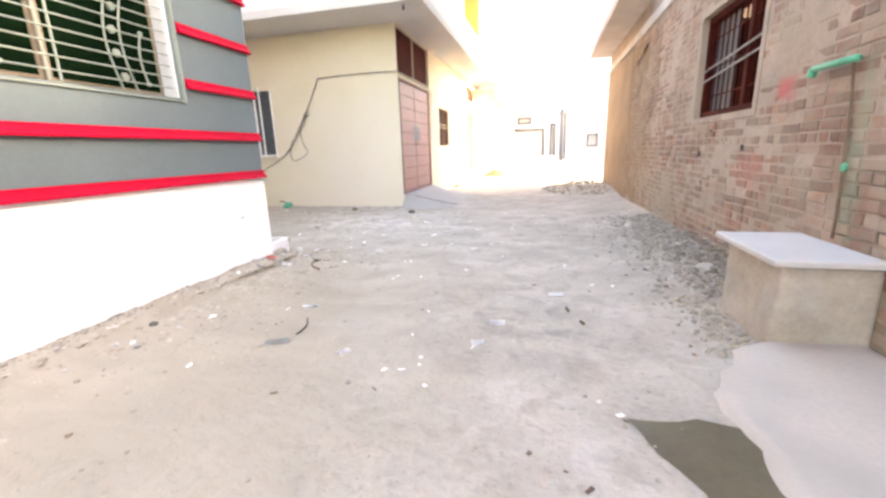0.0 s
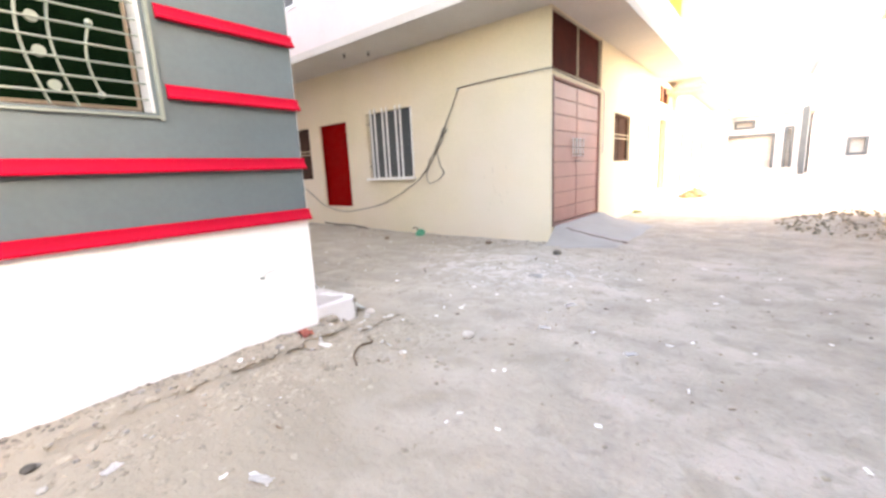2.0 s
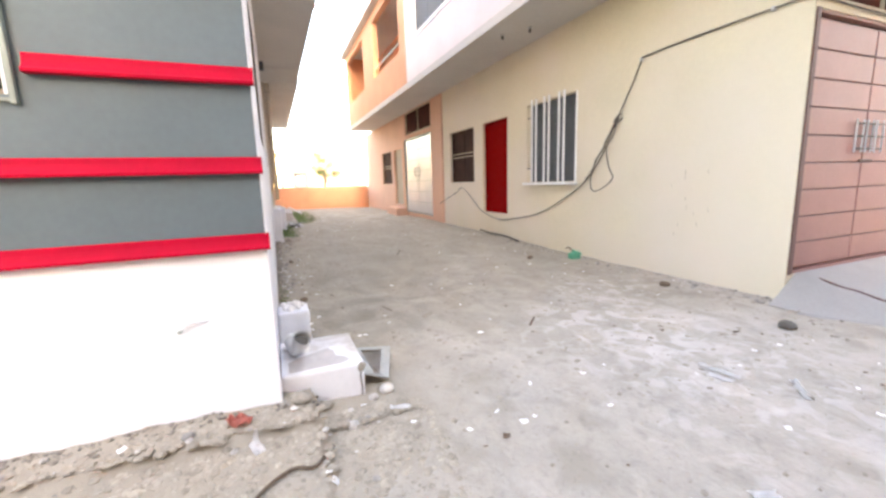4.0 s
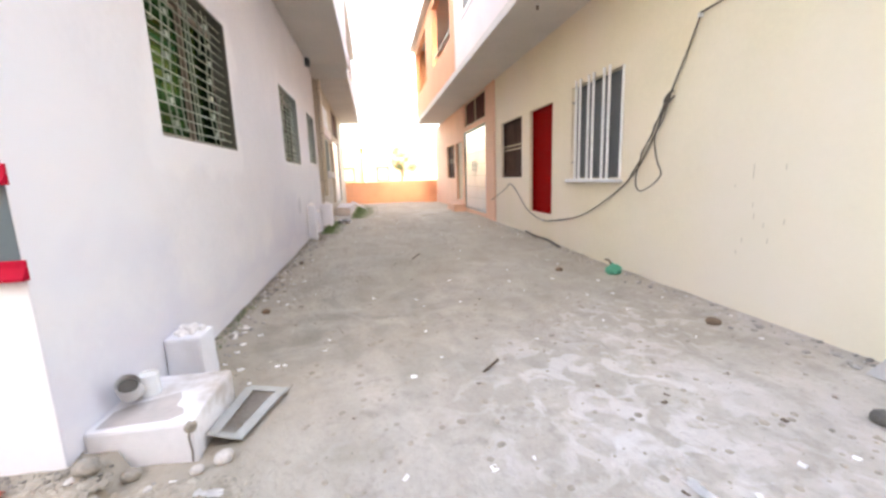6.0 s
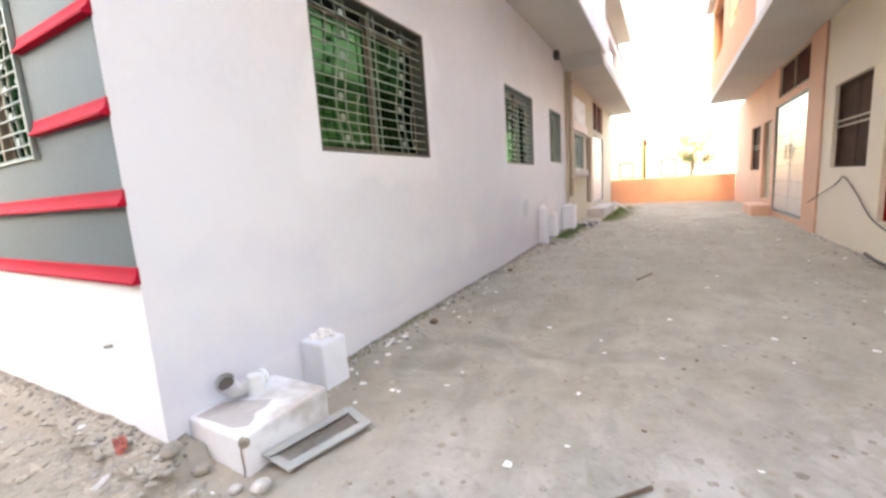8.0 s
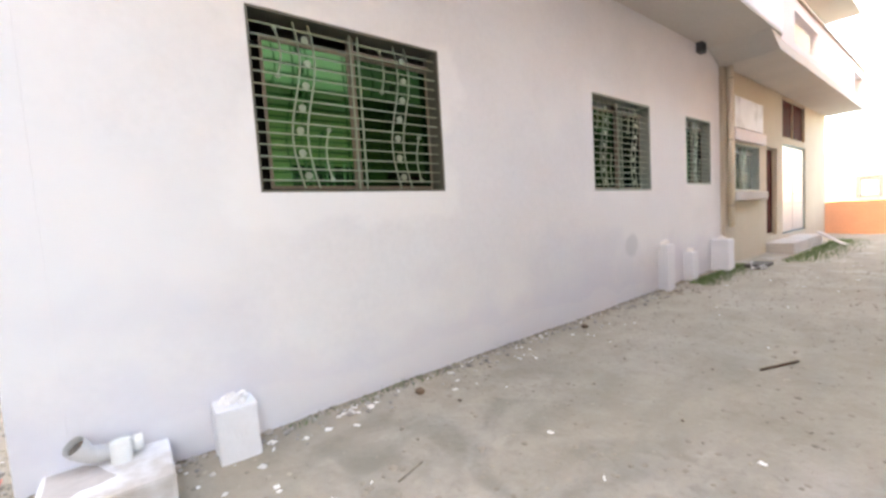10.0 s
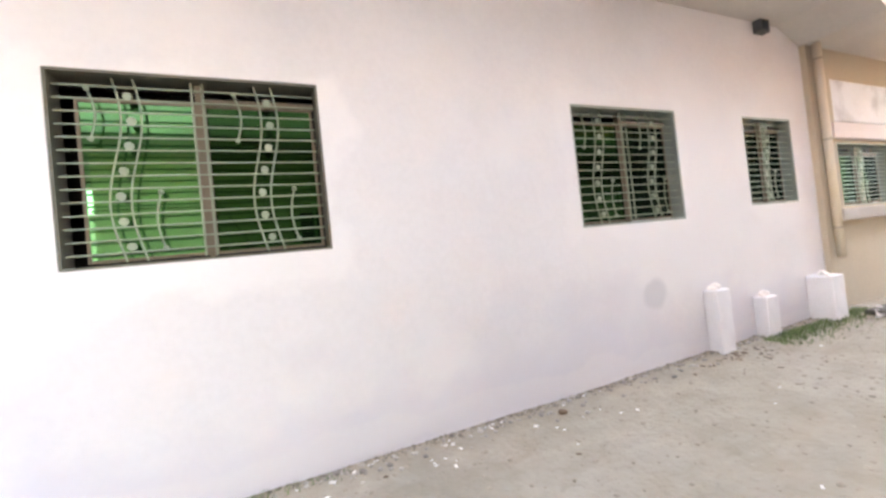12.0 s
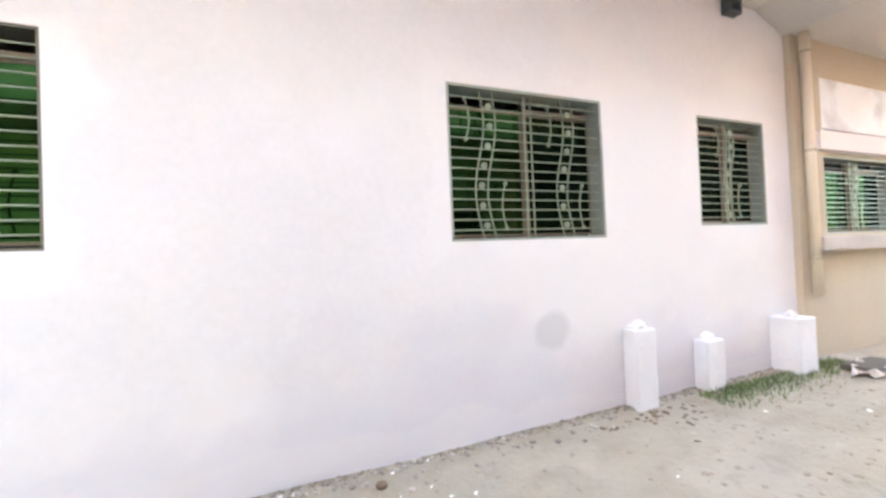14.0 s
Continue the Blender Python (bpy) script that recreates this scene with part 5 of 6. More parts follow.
scatter_stones("brick_rubble", 260, heap(-2.6, 20.9, 0.45, 1.1, 0.35), (0.03, 0.08), M_MUD, "heap of broken brick beside the far doorway", "rubble", 24, 0.8)
scatter_stones("brick_rubble", 420, heap(0.9, 13.0, 1.1, 1.5, 0.2), (0.01, 0.035), M_CLOD, "low heap of rubble at the brick house's corner", "rubble", 25, 0.8)
def white_foot(rnd):
    if rnd.random() < 0.3:
        return GX + 0.01 + abs(rnd.gauss(0, 0.05)), rnd.uniform(0.0, 4.6), 0.0
    return rnd.uniform(-13.2, -3.2), WY + 0.01 + abs(rnd.gauss(0, 0.045)), 0.0


def corner_bank(rnd):
    return GX + 0.05 + abs(rnd.gauss(0, 0.45)), min(5.3, 5.2 - abs(rnd.gauss(0, 1.5))), 0.0


scatter_stones("soil", 2300, white_foot, (0.004, 0.014), M_SOIL, "dark crumbled soil along the white wall's foot", "soil", 26)
scatter_stones("clods", 2400, corner_bank, (0.006, 0.03), M_CLOD, "crumbly tan earth clods banked by the house corner", "clods", 27, 0.5, 0.7)
scatter_stones("clods", 2200, lambda r: (r.uniform(-13.5, -2.5), r.uniform(4.6, 9.0), 0.0), (0.006, 0.026), M_CLOD, "crumbly tan earth clods strewn over the alley", "clods", 29, 0.5, 0.6)
scatter_stones("rubble", 900, wall_foot, (0.006, 0.026), M_STONE, "crumbled earth and stone bits along the wall feet", "rubble", 23)


def scatter_scraps(name, count, size, mat, label, cat, seed, place=lane, thick=0.003):
    """Bent flat scraps of paper, plastic and plaster as one mesh."""
    rnd = random.Random(seed)
    verts, faces = [], []
    for _ in range(count):
        x, y, _l = place(rnd)
        a, w, l = rnd.uniform(0, 6.28), rnd.uniform(*size), rnd.uniform(*size) * rnd.uniform(0.4, 1.2)
        n = len(verts)
        for i in range(3):
            for j in range(2):
                for k in range(2):
                    u, v = (i - 1) * w / 2 * rnd.uniform(0.7, 1.1), (j - 0.5) * l * rnd.uniform(0.7, 1.1)
                    px, py = x + u * math.cos(a) - v * math.sin(a), y + u * math.sin(a) + v * math.cos(a)
                    verts.append((px, py, height(px, py) + 0.002 + thick * k + (0.25 * w * rnd.uniform(0, 0.6) if i != 1 else 0)))
        q = lambda i, j, k: n + i * 4 + j * 2 + k
        for i in (0, 1):
            faces += [(q(i, 0, 1), q(i + 1, 0, 1), q(i + 1, 1, 1), q(i, 1, 1)), (q(i, 0, 0), q(i, 1, 0), q(i + 1, 1, 0), q(i + 1, 0, 0)),
                      (q(i, 0, 0), q(i + 1, 0, 0), q(i + 1, 0, 1), q(i, 0, 1)), (q(i, 1, 0), q(i, 1, 1), q(i + 1, 1, 1), q(i + 1, 1, 0))]
        faces += [(q(0, 0, 0), q(0, 0, 1), q(0, 1, 1), q(0, 1, 0)), (q(2, 0, 0), q(2, 1, 0), q(2, 1, 1), q(2, 0, 1))]
    me = bpy.data.meshes.new(name)
    me.from_pydata(verts, [], faces)
    me.materials.append(mat)
    return tagged(new(name, me), label, cat, kind="stuff")


scatter_scraps("litter", 170, (0.015, 0.05), M_CHIP, "white paper and plaster scraps strewn on the earth", "litter", 31)
scatter_scraps("litter", 45, (0.012, 0.045), M_CHIP, "white lime flakes fallen along the white wall", "litter", 33, lambda r: (r.uniform(-8.5, -3.9), 4.45 + abs(r.gauss(0, 0.3)), 0.0))
scatter_scraps("litter", 16, (0.02, 0.06), M_CHIP, "white plaster flakes beside the short pier", "litter", 34, lambda r: (r.uniform(-5.3, -4.4), 4.5 + abs(r.gauss(0, 0.1)), 0.0))
scatter_scraps("dry_leaves", 120, (0.015, 0.045), M_TWIG, "dry brown leaf bits and bark on the earth", "litter", 32)


scatter_scraps("dry_leaves", 40, (0.02, 0.06), M_TWIG, "dry leaf bits and bark heaped at the slim pier", "litter", 35, lambda r: (r.gauss(-10.5, 0.35), 4.6 + abs(r.gauss(0, 0.16)), 0.0))


def scrap(x, y, w, l, turn, mat, label, seed, name="paper_scrap", lift=0.006):
    """One larger crumpled scrap."""
    rnd = random.Random(seed)
    bm = bmesh.new()
    nx, ny = 6, 5
    grid = []
    ca, sa = math.cos(turn), math.sin(turn)
    for i in range(nx):
        row = []
        for j in range(ny):
            u = (i / (nx - 1) - 0.5) * w * rnd.uniform(0.8, 1.1)
            v = (j / (ny - 1) - 0.5) * l * rnd.uniform(0.8, 1.1)
            px, py = x + u * ca - v * sa, y + u * sa + v * ca
            row.append(bm.verts.new((px, py, height(px, py) + 0.004 + rnd.uniform(0, lift))))
        grid.append(row)
    made = [bm.faces.new((grid[i][j], grid[i + 1][j], grid[i + 1][j + 1], grid[i][j + 1])) for i in range(nx - 1) for j in range(ny - 1)]
    bmesh.ops.solidify(bm, geom=made, thickness=0.003)
    t = thing(name, (x, y, height(x, y)), label, "litter")
    part("sheet", bm, mat, t)


for k, (x, y, w, l, a) in enumerate(((-0.53, 2.85, 0.1, 0.09, 0.3), (0.0, 3.85, 0.13, 0.1, 0.1), (-2.65, 2.84, 0.09, 0.06, 2.1), (-2.03, 3.25, 0.12, 0.05, 0.3), (-0.44, 3.19, 0.12, 0.1, 0.2), (-1.37, 2.57, 0.09, 0.05, 1.0),
                                      (-1.72, 5.6, 0.1, 0.06, 0.4), (-1.75, 6.25, 0.13, 0.06, 1.2), (-2.2, 7.4, 0.3, 0.05, 2.3), (-2.5, 7.1, 0.16, 0.07, 0.2), (-1.0, 5.45, 0.1, 0.05, 0.9), (-2.95, 4.26, 0.1, 0.05, 0.4), (-2.38, 4.54, 0.06, 0.05, 0.9), (-3.05, 5.04, 0.12, 0.05, 1.4), (-2.58, 7.2, 0.26, 0.06, 0.2))):
    scrap(x, y, w, l, a, M_CHIP, "crumpled white paper scrap on the earth", 40 + k)
scrap(-1.9, 2.6, 0.17, 0.08, 0.4, M_SACK, "torn pale tan packet on the earth", 60)
scrap(-3.08, 4.18, 0.12, 0.06, 1.3, M_WRAP, "crushed orange wrapper by the wall foot", 61, "wrapper", 0.06)
scrap(-13.35, 4.98, 0.45, 0.25, 0.3, M_CHIP, "crumpled pale cloth heap by the pier", 62, "cloth", 0.1)


def stick(points, r, label, name="twig", mat=None):
    line = smooth_line([(x, y, height(x, y) + z) for x, y, z in points], 5)
    t = thing(name, points[0][:2] + (height(*points[0][:2]),), label, name)
    part("stem", tube(line, r, 6), mat or M_TWIG, t, smooth=True)


stick([(-2.5, 4.2, 0.008), (-2.65, 4.3, 0.012), (-2.72, 4.42, 0.012), (-2.7, 4.52, 0.02), (-2.86, 4.62, 0.015)], 0.009, "dark bent twig on the earth near the corner")
stick([(-7.85, 6.42, 0.01), (-8.25, 6.58, 0.012)], 0.011, "straight dark stick on the alley earth")
stick([(-4.9, 5.5, 0.006), (-5.1, 5.44, 0.008)], 0.007, "short pale stick on the alley earth", "twig", M_CLOD)
stick([(-3.9, 6.55, 0.01), (-4.05, 6.7, 0.012)], 0.009, "short dark stick on the alley earth")
stick([(0.07, 3.55, 0.012), (0.085, 3.48, 0.012)], 0.012, "short dark stick end on the earth")
stick([(0.16, 3.3, 0.012), (0.18, 3.25, 0.012)], 0.012, "short dark stick end on the earth")
stick([(-1.92, 3.02, 0.008), (-1.85, 2.9, 0.012), (-1.83, 2.82, 0.012), (-1.83, 2.73, 0.008)], 0.006, "thin curved wire on the earth", "wire", M_CABLE)
stick([(-8.0, 9.08, 0.03), (-8.6, 9.12, 0.05), (-9.2, 9.1, 0.04), (-9.8, 9.14, 0.06)], 0.022, "black cable lying along the cream wall's foot", "cable", M_CABLE)

# ---- drain box, piers and odds along the white wall ----
drain = thing("drain_box", (-3.65, 4.65, 0), "whitewashed cement drain box against the white wall", "drain box")
part("chamber", box(-3.9, -3.32, WY + 0.005, 4.89, -0.1, 0.236, 0.022), M_DRAIN, drain, "mud-splashed whitewashed chamber")
bm = bmesh.new()
rim = [bm.verts.new((x, y, 0.2385)) for x, y in ((-3.345, 4.44), (-3.35, 4.6), (-3.352, 4.76), (-3.4, 4.82), (-3.46, 4.79), (-3.5, 4.74), (-3.58, 4.735), (-3.65, 4.7), (-3.6, 4.6), (-3.56, 4.5), (-3.5, 4.44))]
bm.faces.new(rim)
part("wet_stain", bm, M_DAMP, drain, "damp grey stain on the top")
part("crack", tube([(-3.321, 4.868, 0.21), (-3.319, 4.862, 0.14), (-3.318, 4.87, 0.07), (-3.319, 4.86, -0.02)], 0.005, 6), M_SOIL, drain, "dark crack down the corner")
chip = ball((-3.335, 4.87, 0.2), 0.03, 1.1, None, 2)
for v in chip.verts:
    v.co += Vector((0.006, 0.008, 0.01)) * noise.noise(v.co * 40)
part("broken_corner", chip, M_SOIL, drain, "dark broken corner")
elbow = thing("drain_pipe", (-3.5, 4.49, 0.236), "grey plastic drain trap lying on the whitewashed box", "pipe")
part("elbow", tube(smooth_line([(-3.49, 4.53, 0.378), (-3.515, 4.515, 0.335), (-3.56, 4.495, 0.302), (-3.64, 4.485, 0.292), (-3.74, 4.475, 0.292)]), 0.045, 18, closed=False), M_PLASTICGREY, elbow, "grey curved body", True)
part("collar", tube([(-3.475, 4.54, 0.402), (-3.48, 4.536, 0.394), (-3.5, 4.524, 0.36)], 0.054, 18, closed=False), M_PLASTICGREY, elbow, "wider socket collar", True)
# dark disc set in the socket for the shade of the hollow
part("mouth", tube([(-3.487, 4.532, 0.382), (-3.489, 4.531, 0.379)], 0.043, 18), M_CABLE, elbow, "dark disc painting the shade inside the pipe mouth")
part("end_cap", tube([(-3.73, 4.475, 0.292), (-3.755, 4.474, 0.292), (-3.77, 4.473, 0.292)], 0.049, 18), M_WHITEBAR, elbow, "white end cap", True)
stub = thing("pipe_stub", (-3.66, 4.53, 0.236), "upright white plastic pipe stub on the drain box", "pipe")
part("stub_wall", tube([(-3.67, 4.535, 0.237), (-3.67, 4.535, 0.36)], 0.05, 18, closed=False), M_WHITEBAR, stub, smooth=True)
part("stub_plug", tube([(-3.67, 4.535, 0.335), (-3.67, 4.535, 0.35)], 0.049, 18), M_WHITEBAR, stub, "recessed plug")


def pier(x0, x1, y1, top, label, seed):
    p = thing("wall_pier", ((x0 + x1) / 2, WY + 0.1, 0), label, "pier", "piers along the white wall")
    shaft = box(x0, x1, WY + 0.005, y1, -0.1, top, 0.02)
    bmesh.ops.subdivide_edges(shaft, edges=[e for e in shaft.edges if e.calc_length() > 0.12], cuts=6, use_grid_fill=True)
    for v in shaft.verts:
        if v.co.y > WY + 0.02:
            v.co.x += 0.008 * noise.noise(v.co * 9 + Vector((seed, 0, 0)))
            v.co.y += 0.009 * noise.noise(v.co * 8 + Vector((0, seed, 0)))
    part("shaft", shaft, M_WHITE, p, "uneven whitewashed shaft")
    rnd = random.Random(seed)
    lump = bmesh.new()
    bmesh.ops.create_icosphere(lump, subdivisions=3, radius=0.05)
    for v in lump.verts:
        v.co *= 1 + 0.9 * noise.noise(v.co * 22 + Vector((seed * 3, 0, 0))) + 0.5 * noise.noise(v.co * 55)
        v.co.z = max(v.co.z * 0.75, -0.03)
        v.co += Vector(((x0 + x1) / 2 + 0.02, (WY + y1) / 2, top + 0.02))
    part("lime_lump", lump, M_CHIP, p, "crumpled lump of lime and rag on the top")
    for k in range(7):
        s = rnd.uniform(0.018, 0.034)
        part("lime_crumb", ball((rnd.uniform(x0 + 0.05, x1 - 0.05), rnd.uniform(WY + 0.05, y1 - 0.04), top + s * 0.5), s, 0.8), M_CHIP, p, "crumb of lime on the top")


pier(-4.38, -4.14, 4.63, 0.38, "short whitewashed pier beside the drain box", 1)
pier(-10.77, -10.51, 4.56, 0.87, "tall slim whitewashed pier at the wall", 2)
pier(-11.72, -11.46, 4.56, 0.66, "lower whitewashed pier at the wall", 3)
pier(-13.04, -12.72, 4.7, 0.78, "broad whitewashed pier at the wall's end", 4)


def make_frame_board():
    t = thing("discarded_frame", (-3.7, 5.05, 0), "discarded dusty white board frame leaning by the drain box", "frame")
    pts = [(-4.0, 4.95, 0.04), (-3.9, 5.18, 0.05), (-3.45, 5.05, 0.04), (-3.42, 4.93, 0.1)]
    for a, b in ((pts[0], pts[1]), (pts[1], pts[2]), (pts[2], pts[3]), (pts[3], pts[0])):
        way = (Vector(b) - Vector(a))
        bm = box(-way.length / 2 - 0.02, way.length / 2 + 0.02, -0.038 if way.length > 0.3 else -0.02, 0.03, -0.003, 0.003, 0.001)
        for v in bm.verts:
            v.co.y += 0.012 * noise.noise((v.co.x * 9, way.length * 5, v.co.y * 20))
        turn = way.to_track_quat("X", "Z").to_matrix().to_4x4()
        bmesh.ops.transform(bm, matrix=Matrix.Translation((Vector(a) + Vector(b)) / 2) @ turn, verts=bm.verts)
        part("rail", bm, M_SACK, t)
    bm = bmesh.new()
    sheet = [bm.verts.new(Vector(p) + Vector((0, 0, -0.012))) for p in pts]
    bmesh.ops.solidify(bm, geom=[bm.faces.new(sheet)], thickness=0.003)
    part("torn_film", bm, M_RENDER, t, "dusty brown sheet inside the frame")


make_frame_board()
for k, (x, y, r, mat, label) in enumerate(((-3.3, 5.02, 0.05, M_STONE, "rounded grey stone beside the drain box"), (-3.22, 4.92, 0.035, M_STONE, "small grey stone beside the drain box"),
                                           (-5.63, 4.66, 0.045, M_TWIG, "reddish brown clod on the alley earth"), (-8.1, 4.62, 0.04, M_TWIG, "dark clod by the white wall"),
                                           (-4.3, 8.8, 0.06, M_TWIG, "brown clump of dry straw by the cream wall"), (-6.6, 8.4, 0.05, M_TWIG, "dark clod on the alley earth"),
                                           (-2.85, 8.5, 0.065, M_CABLE, "dark stone near the cement ramp"), (1.2, 7.3, 0.06, M_STONE, "grey stone at the gravel's edge"), (1.42, 4.7, 0.09, M_GRAVEL, "large flat stone at the end of the gravel"),
                                           (-2.95, 2.6, 0.03, M_CABLE, "dark clod at the white wall's foot"), (-3.17, 4.5, 0.055, M_SOIL, "dark earth clod at the house corner"), (-3.24, 4.62, 0.045, M_SOIL, "dark earth clod at the house corner"), (-2.16, 5.09, 0.05, M_STONE, "rough grey stone on the lane earth"), (-3.0, 4.75, 0.035, M_STONE, "small pale stone near the drain box"))):
    bm = ball((0, 0, 0), r, 0.65, None, 2)
    for v in bm.verts:
        v.co *= 1 + 0.35 * noise.noise(v.co * 14 + Vector((k, 0, 0)))
        v.co += Vector((x, y, height(x, y) + r * 0.35))
    t = tagged(part("stone" if mat in (M_STONE, M_GRAVEL) else "clod", bm, mat, None), label, "stone" if mat in (M_STONE, M_GRAVEL) else "clod")

tray = thing("metal_tray", (-13.6, 4.95, 0), "dark shallow tray lying by the broad pier", "tray")
part("dish", box(-13.9, -13.25, 4.78, 5.1, height(-13.6, 4.9), height(-13.6, 4.9) + 0.07, 0.015), M_CABLE, tray)

# peg and wire on the white dado
peg = thing("wall_peg", (GX, 4.05, 0.68), "small metal peg with a wire end in the white wall", "peg")
part("pin", tube([(GX, 3.95, 0.64), (GX + 0.04, 3.95, 0.645)], 0.009, 8), M_STEEL, peg)
part("wire_end", tube(smooth_line([(GX + 0.03, 3.95, 0.65), (GX + 0.012, 3.98, 0.675), (GX + 0.01, 4.08, 0.68)]), 0.004, 6), M_PLASTICGREY, peg)

# ---- cable on the cream wall ----
cable = thing("wall_cable", (-5.6, CY - 0.03, 1.0), "dusty black cable slung along the cream wall with a loop", "cable")
CL = CY - 0.03
part("run", tube(smooth_line([(SX - 0.01, CL, 2.95), (-4.2, CL, 2.95), (-5.1, CL, 2.925), (-5.17, CL, 2.88), (-5.3, CL, 2.62), (-5.58, CL, 2.13), (-5.8, CL, 1.72), (-6.15, CL, 1.32), (-6.7, CL, 1.0),
                              (-7.5, CL, 0.68), (-8.4, CL, 0.52), (-9.0, CL, 0.47), (-9.8, CL, 0.62), (-10.4, CL, 0.95), (-10.94, CL, 1.18), (-11.3, CL, 1.05), (-12.3, CL - 0.1, 0.7)]), 0.0095, 6), M_CABLE, cable, "cable run", True)
part("loop", tube(smooth_line([(-5.5, CL - 0.02, 2.2), (-5.6, CL - 0.02, 1.95), (-5.72, CL - 0.02, 1.78), (-5.66, CL - 0.02, 1.5), (-5.58, CL - 0.02, 1.34), (-5.75, CL - 0.02, 1.2), (-5.97, CL - 0.02, 1.14),
                               (-6.04, CL - 0.02, 1.3), (-5.93, CL - 0.02, 1.6), (-5.75, CL - 0.02, 1.85), (-5.6, CL - 0.02, 2.1), (-5.52, CL - 0.02, 2.2)]), 0.008, 6), M_CABLE, cable, "hanging cable loop", True)
part("gate_run", tube(smooth_line([(SX - 0.01, CL, 2.95), (SX + 0.015, CY - 0.02, 2.95), (SX + 0.02, CY + 0.1, 2.93), (SX + 0.02, 10.4, 2.905), (SX + 0.02, 11.5, 2.9)]), 0.0095, 6), M_CABLE, cable, "cable run over the gate", True)
part("knot", tube(smooth_line([(-5.46, CL - 0.01, 2.24), (-5.5, CL - 0.04, 2.22), (-5.58, CL - 0.03, 2.15), (-5.5, CL - 0.05, 2.12), (-5.44, CL - 0.02, 2.18), (-5.56, CL - 0.02, 2.1), (-5.6, CL - 0.02, 2.06)]), 0.011, 8), M_CABLE, cable, "tangled knot", True)
twist = []
for k in range(29):
    t = k / 28
    a = Vector((-5.56, CL - 0.02, 2.12)).lerp(Vector((-6.12, CL - 0.02, 1.34)), t)
    twist.append(a + Vector((0.032 * math.sin(t * 17), 0.012 * math.cos(t * 17), 0.02 * math.sin(t * 17 + 0.6))))
part("twisted_strand", tube(twist, 0.008, 6), M_CABLE, cable, "second strand wound round the run", True)
for x, z, d in ((-5.17, 2.9, 0.03), (-3.6, 2.95, 0.03), (-9.0, 0.47, 0.03)):
    part("clip", box(x - 0.015, x + 0.015, CL - 0.016, CY - 0.0005, z - 0.02, z + 0.02), M_PLASTICGREY, cable)

for k, (x, z, l) in enumerate(((-4.44, 1.35, 0.16), (-4.42, 1.05, 0.06), (-4.4, 0.95, 0.07), (-4.3, 0.88, 0.05), (-4.25, 0.75, 0.06), (-4.5, 0.72, 0.06), (-4.12, 0.93, 0.06), (-4.15, 1.38, 0.06), (-4.55, 0.6, 0.05), (-4.62, 1.22, 0.04), (-6.45, 0.9, 0.03))):
    part("wall_scratch", box(x - 0.004, x + 0.004, CY - 0.002, CY + 0.02, z - l * 0.4, z + l * 0.4, 0.001), M_BEIGE, cream, "dark scratch in the cream paint")


def tufts(name, count, place, tall, label, seed, mat=M_GRASS):
    rnd = random.Random(seed)
    verts, faces = [], []
    for _ in range(count):
        x, y = place(rnd)
        z = height(x, y) - 0.005
        a, lean, h, w = rnd.uniform(0, 6.28), rnd.uniform(0.1, 0.7), rnd.uniform(*tall), rnd.uniform(0.002, 0.005)
        dx, dy = math.cos(a), math.sin(a)
        n = len(verts)
        for t, s in ((0, 1), (0.55, 0.8), (1, 0.1)):
            off = lean * h * t * t
            for side in (-1, 1):
                verts.append((x + dx * off - dy * side * w * s, y + dy * off + dx * side * w * s, z + h * t))
        faces += [(n, n + 1, n + 3, n + 2), (n + 2, n + 3, n + 5, n + 4)]
    me = bpy.data.meshes.new(name)
    me.from_pydata(verts, [], faces)
    me.materials.append(mat)
    return tagged(new(name, me), label, "grass", kind="stuff")


tufts("grass", 2800, lambda r: (r.uniform(-13.6, -11.3), 4.55 + abs(r.gauss(0, 0.16))), (0.02, 0.07), "short green grass along the white wall's foot", 81)
tufts("grass", 2600, lambda r: (r.uniform(-20.0, -14.5), 5.1 + abs(r.gauss(0, 0.3))), (0.03, 0.12), "short green grass before the beige house", 82)
tufts("weeds", 120, lambda r: (-3.2 + abs(r.gauss(0, 0.1)), r.gauss(14.5, 0.15)), (0.04, 0.14), "small green weeds at the street wall's foot", 84)
tufts("weeds", 160, lambda r: (r.uniform(-6.2, -4.6), 4.42 + abs(r.gauss(0, 0.05))), (0.02, 0.06), "tiny weeds at the white wall's foot", 83)


def make_green_bag():
    x, y = -6.15, 8.98
    t = thing("green_bag", (x, y, height(x, y)), "crumpled bright green plastic bag at the cream wall's foot", "bag")
    bm = bmesh.new()
    bmesh.ops.create_icosphere(bm, subdivisions=3, radius=0.09)
    for v in bm.verts:
        f = noise.noise(v.co * 22) * 0.5 + noise.noise(v.co * 45) * 0.3
        v.co *= 1 + f
        v.co.z = max(v.co.z * 1.0, -0.05)
        v.co += Vector((x, y, height(x, y) + 0.05))
    part("bag_body", bm, M_GREENPLASTIC, t)
    part("bag_handle", tube(smooth_line([(x - 0.05, y, height(x, y) + 0.1), (x - 0.12, y - 0.01, height(x, y) + 0.17), (x - 0.22, y, height(x, y) + 0.15)]), 0.012, 6), M_TWIG, t)


make_green_bag()


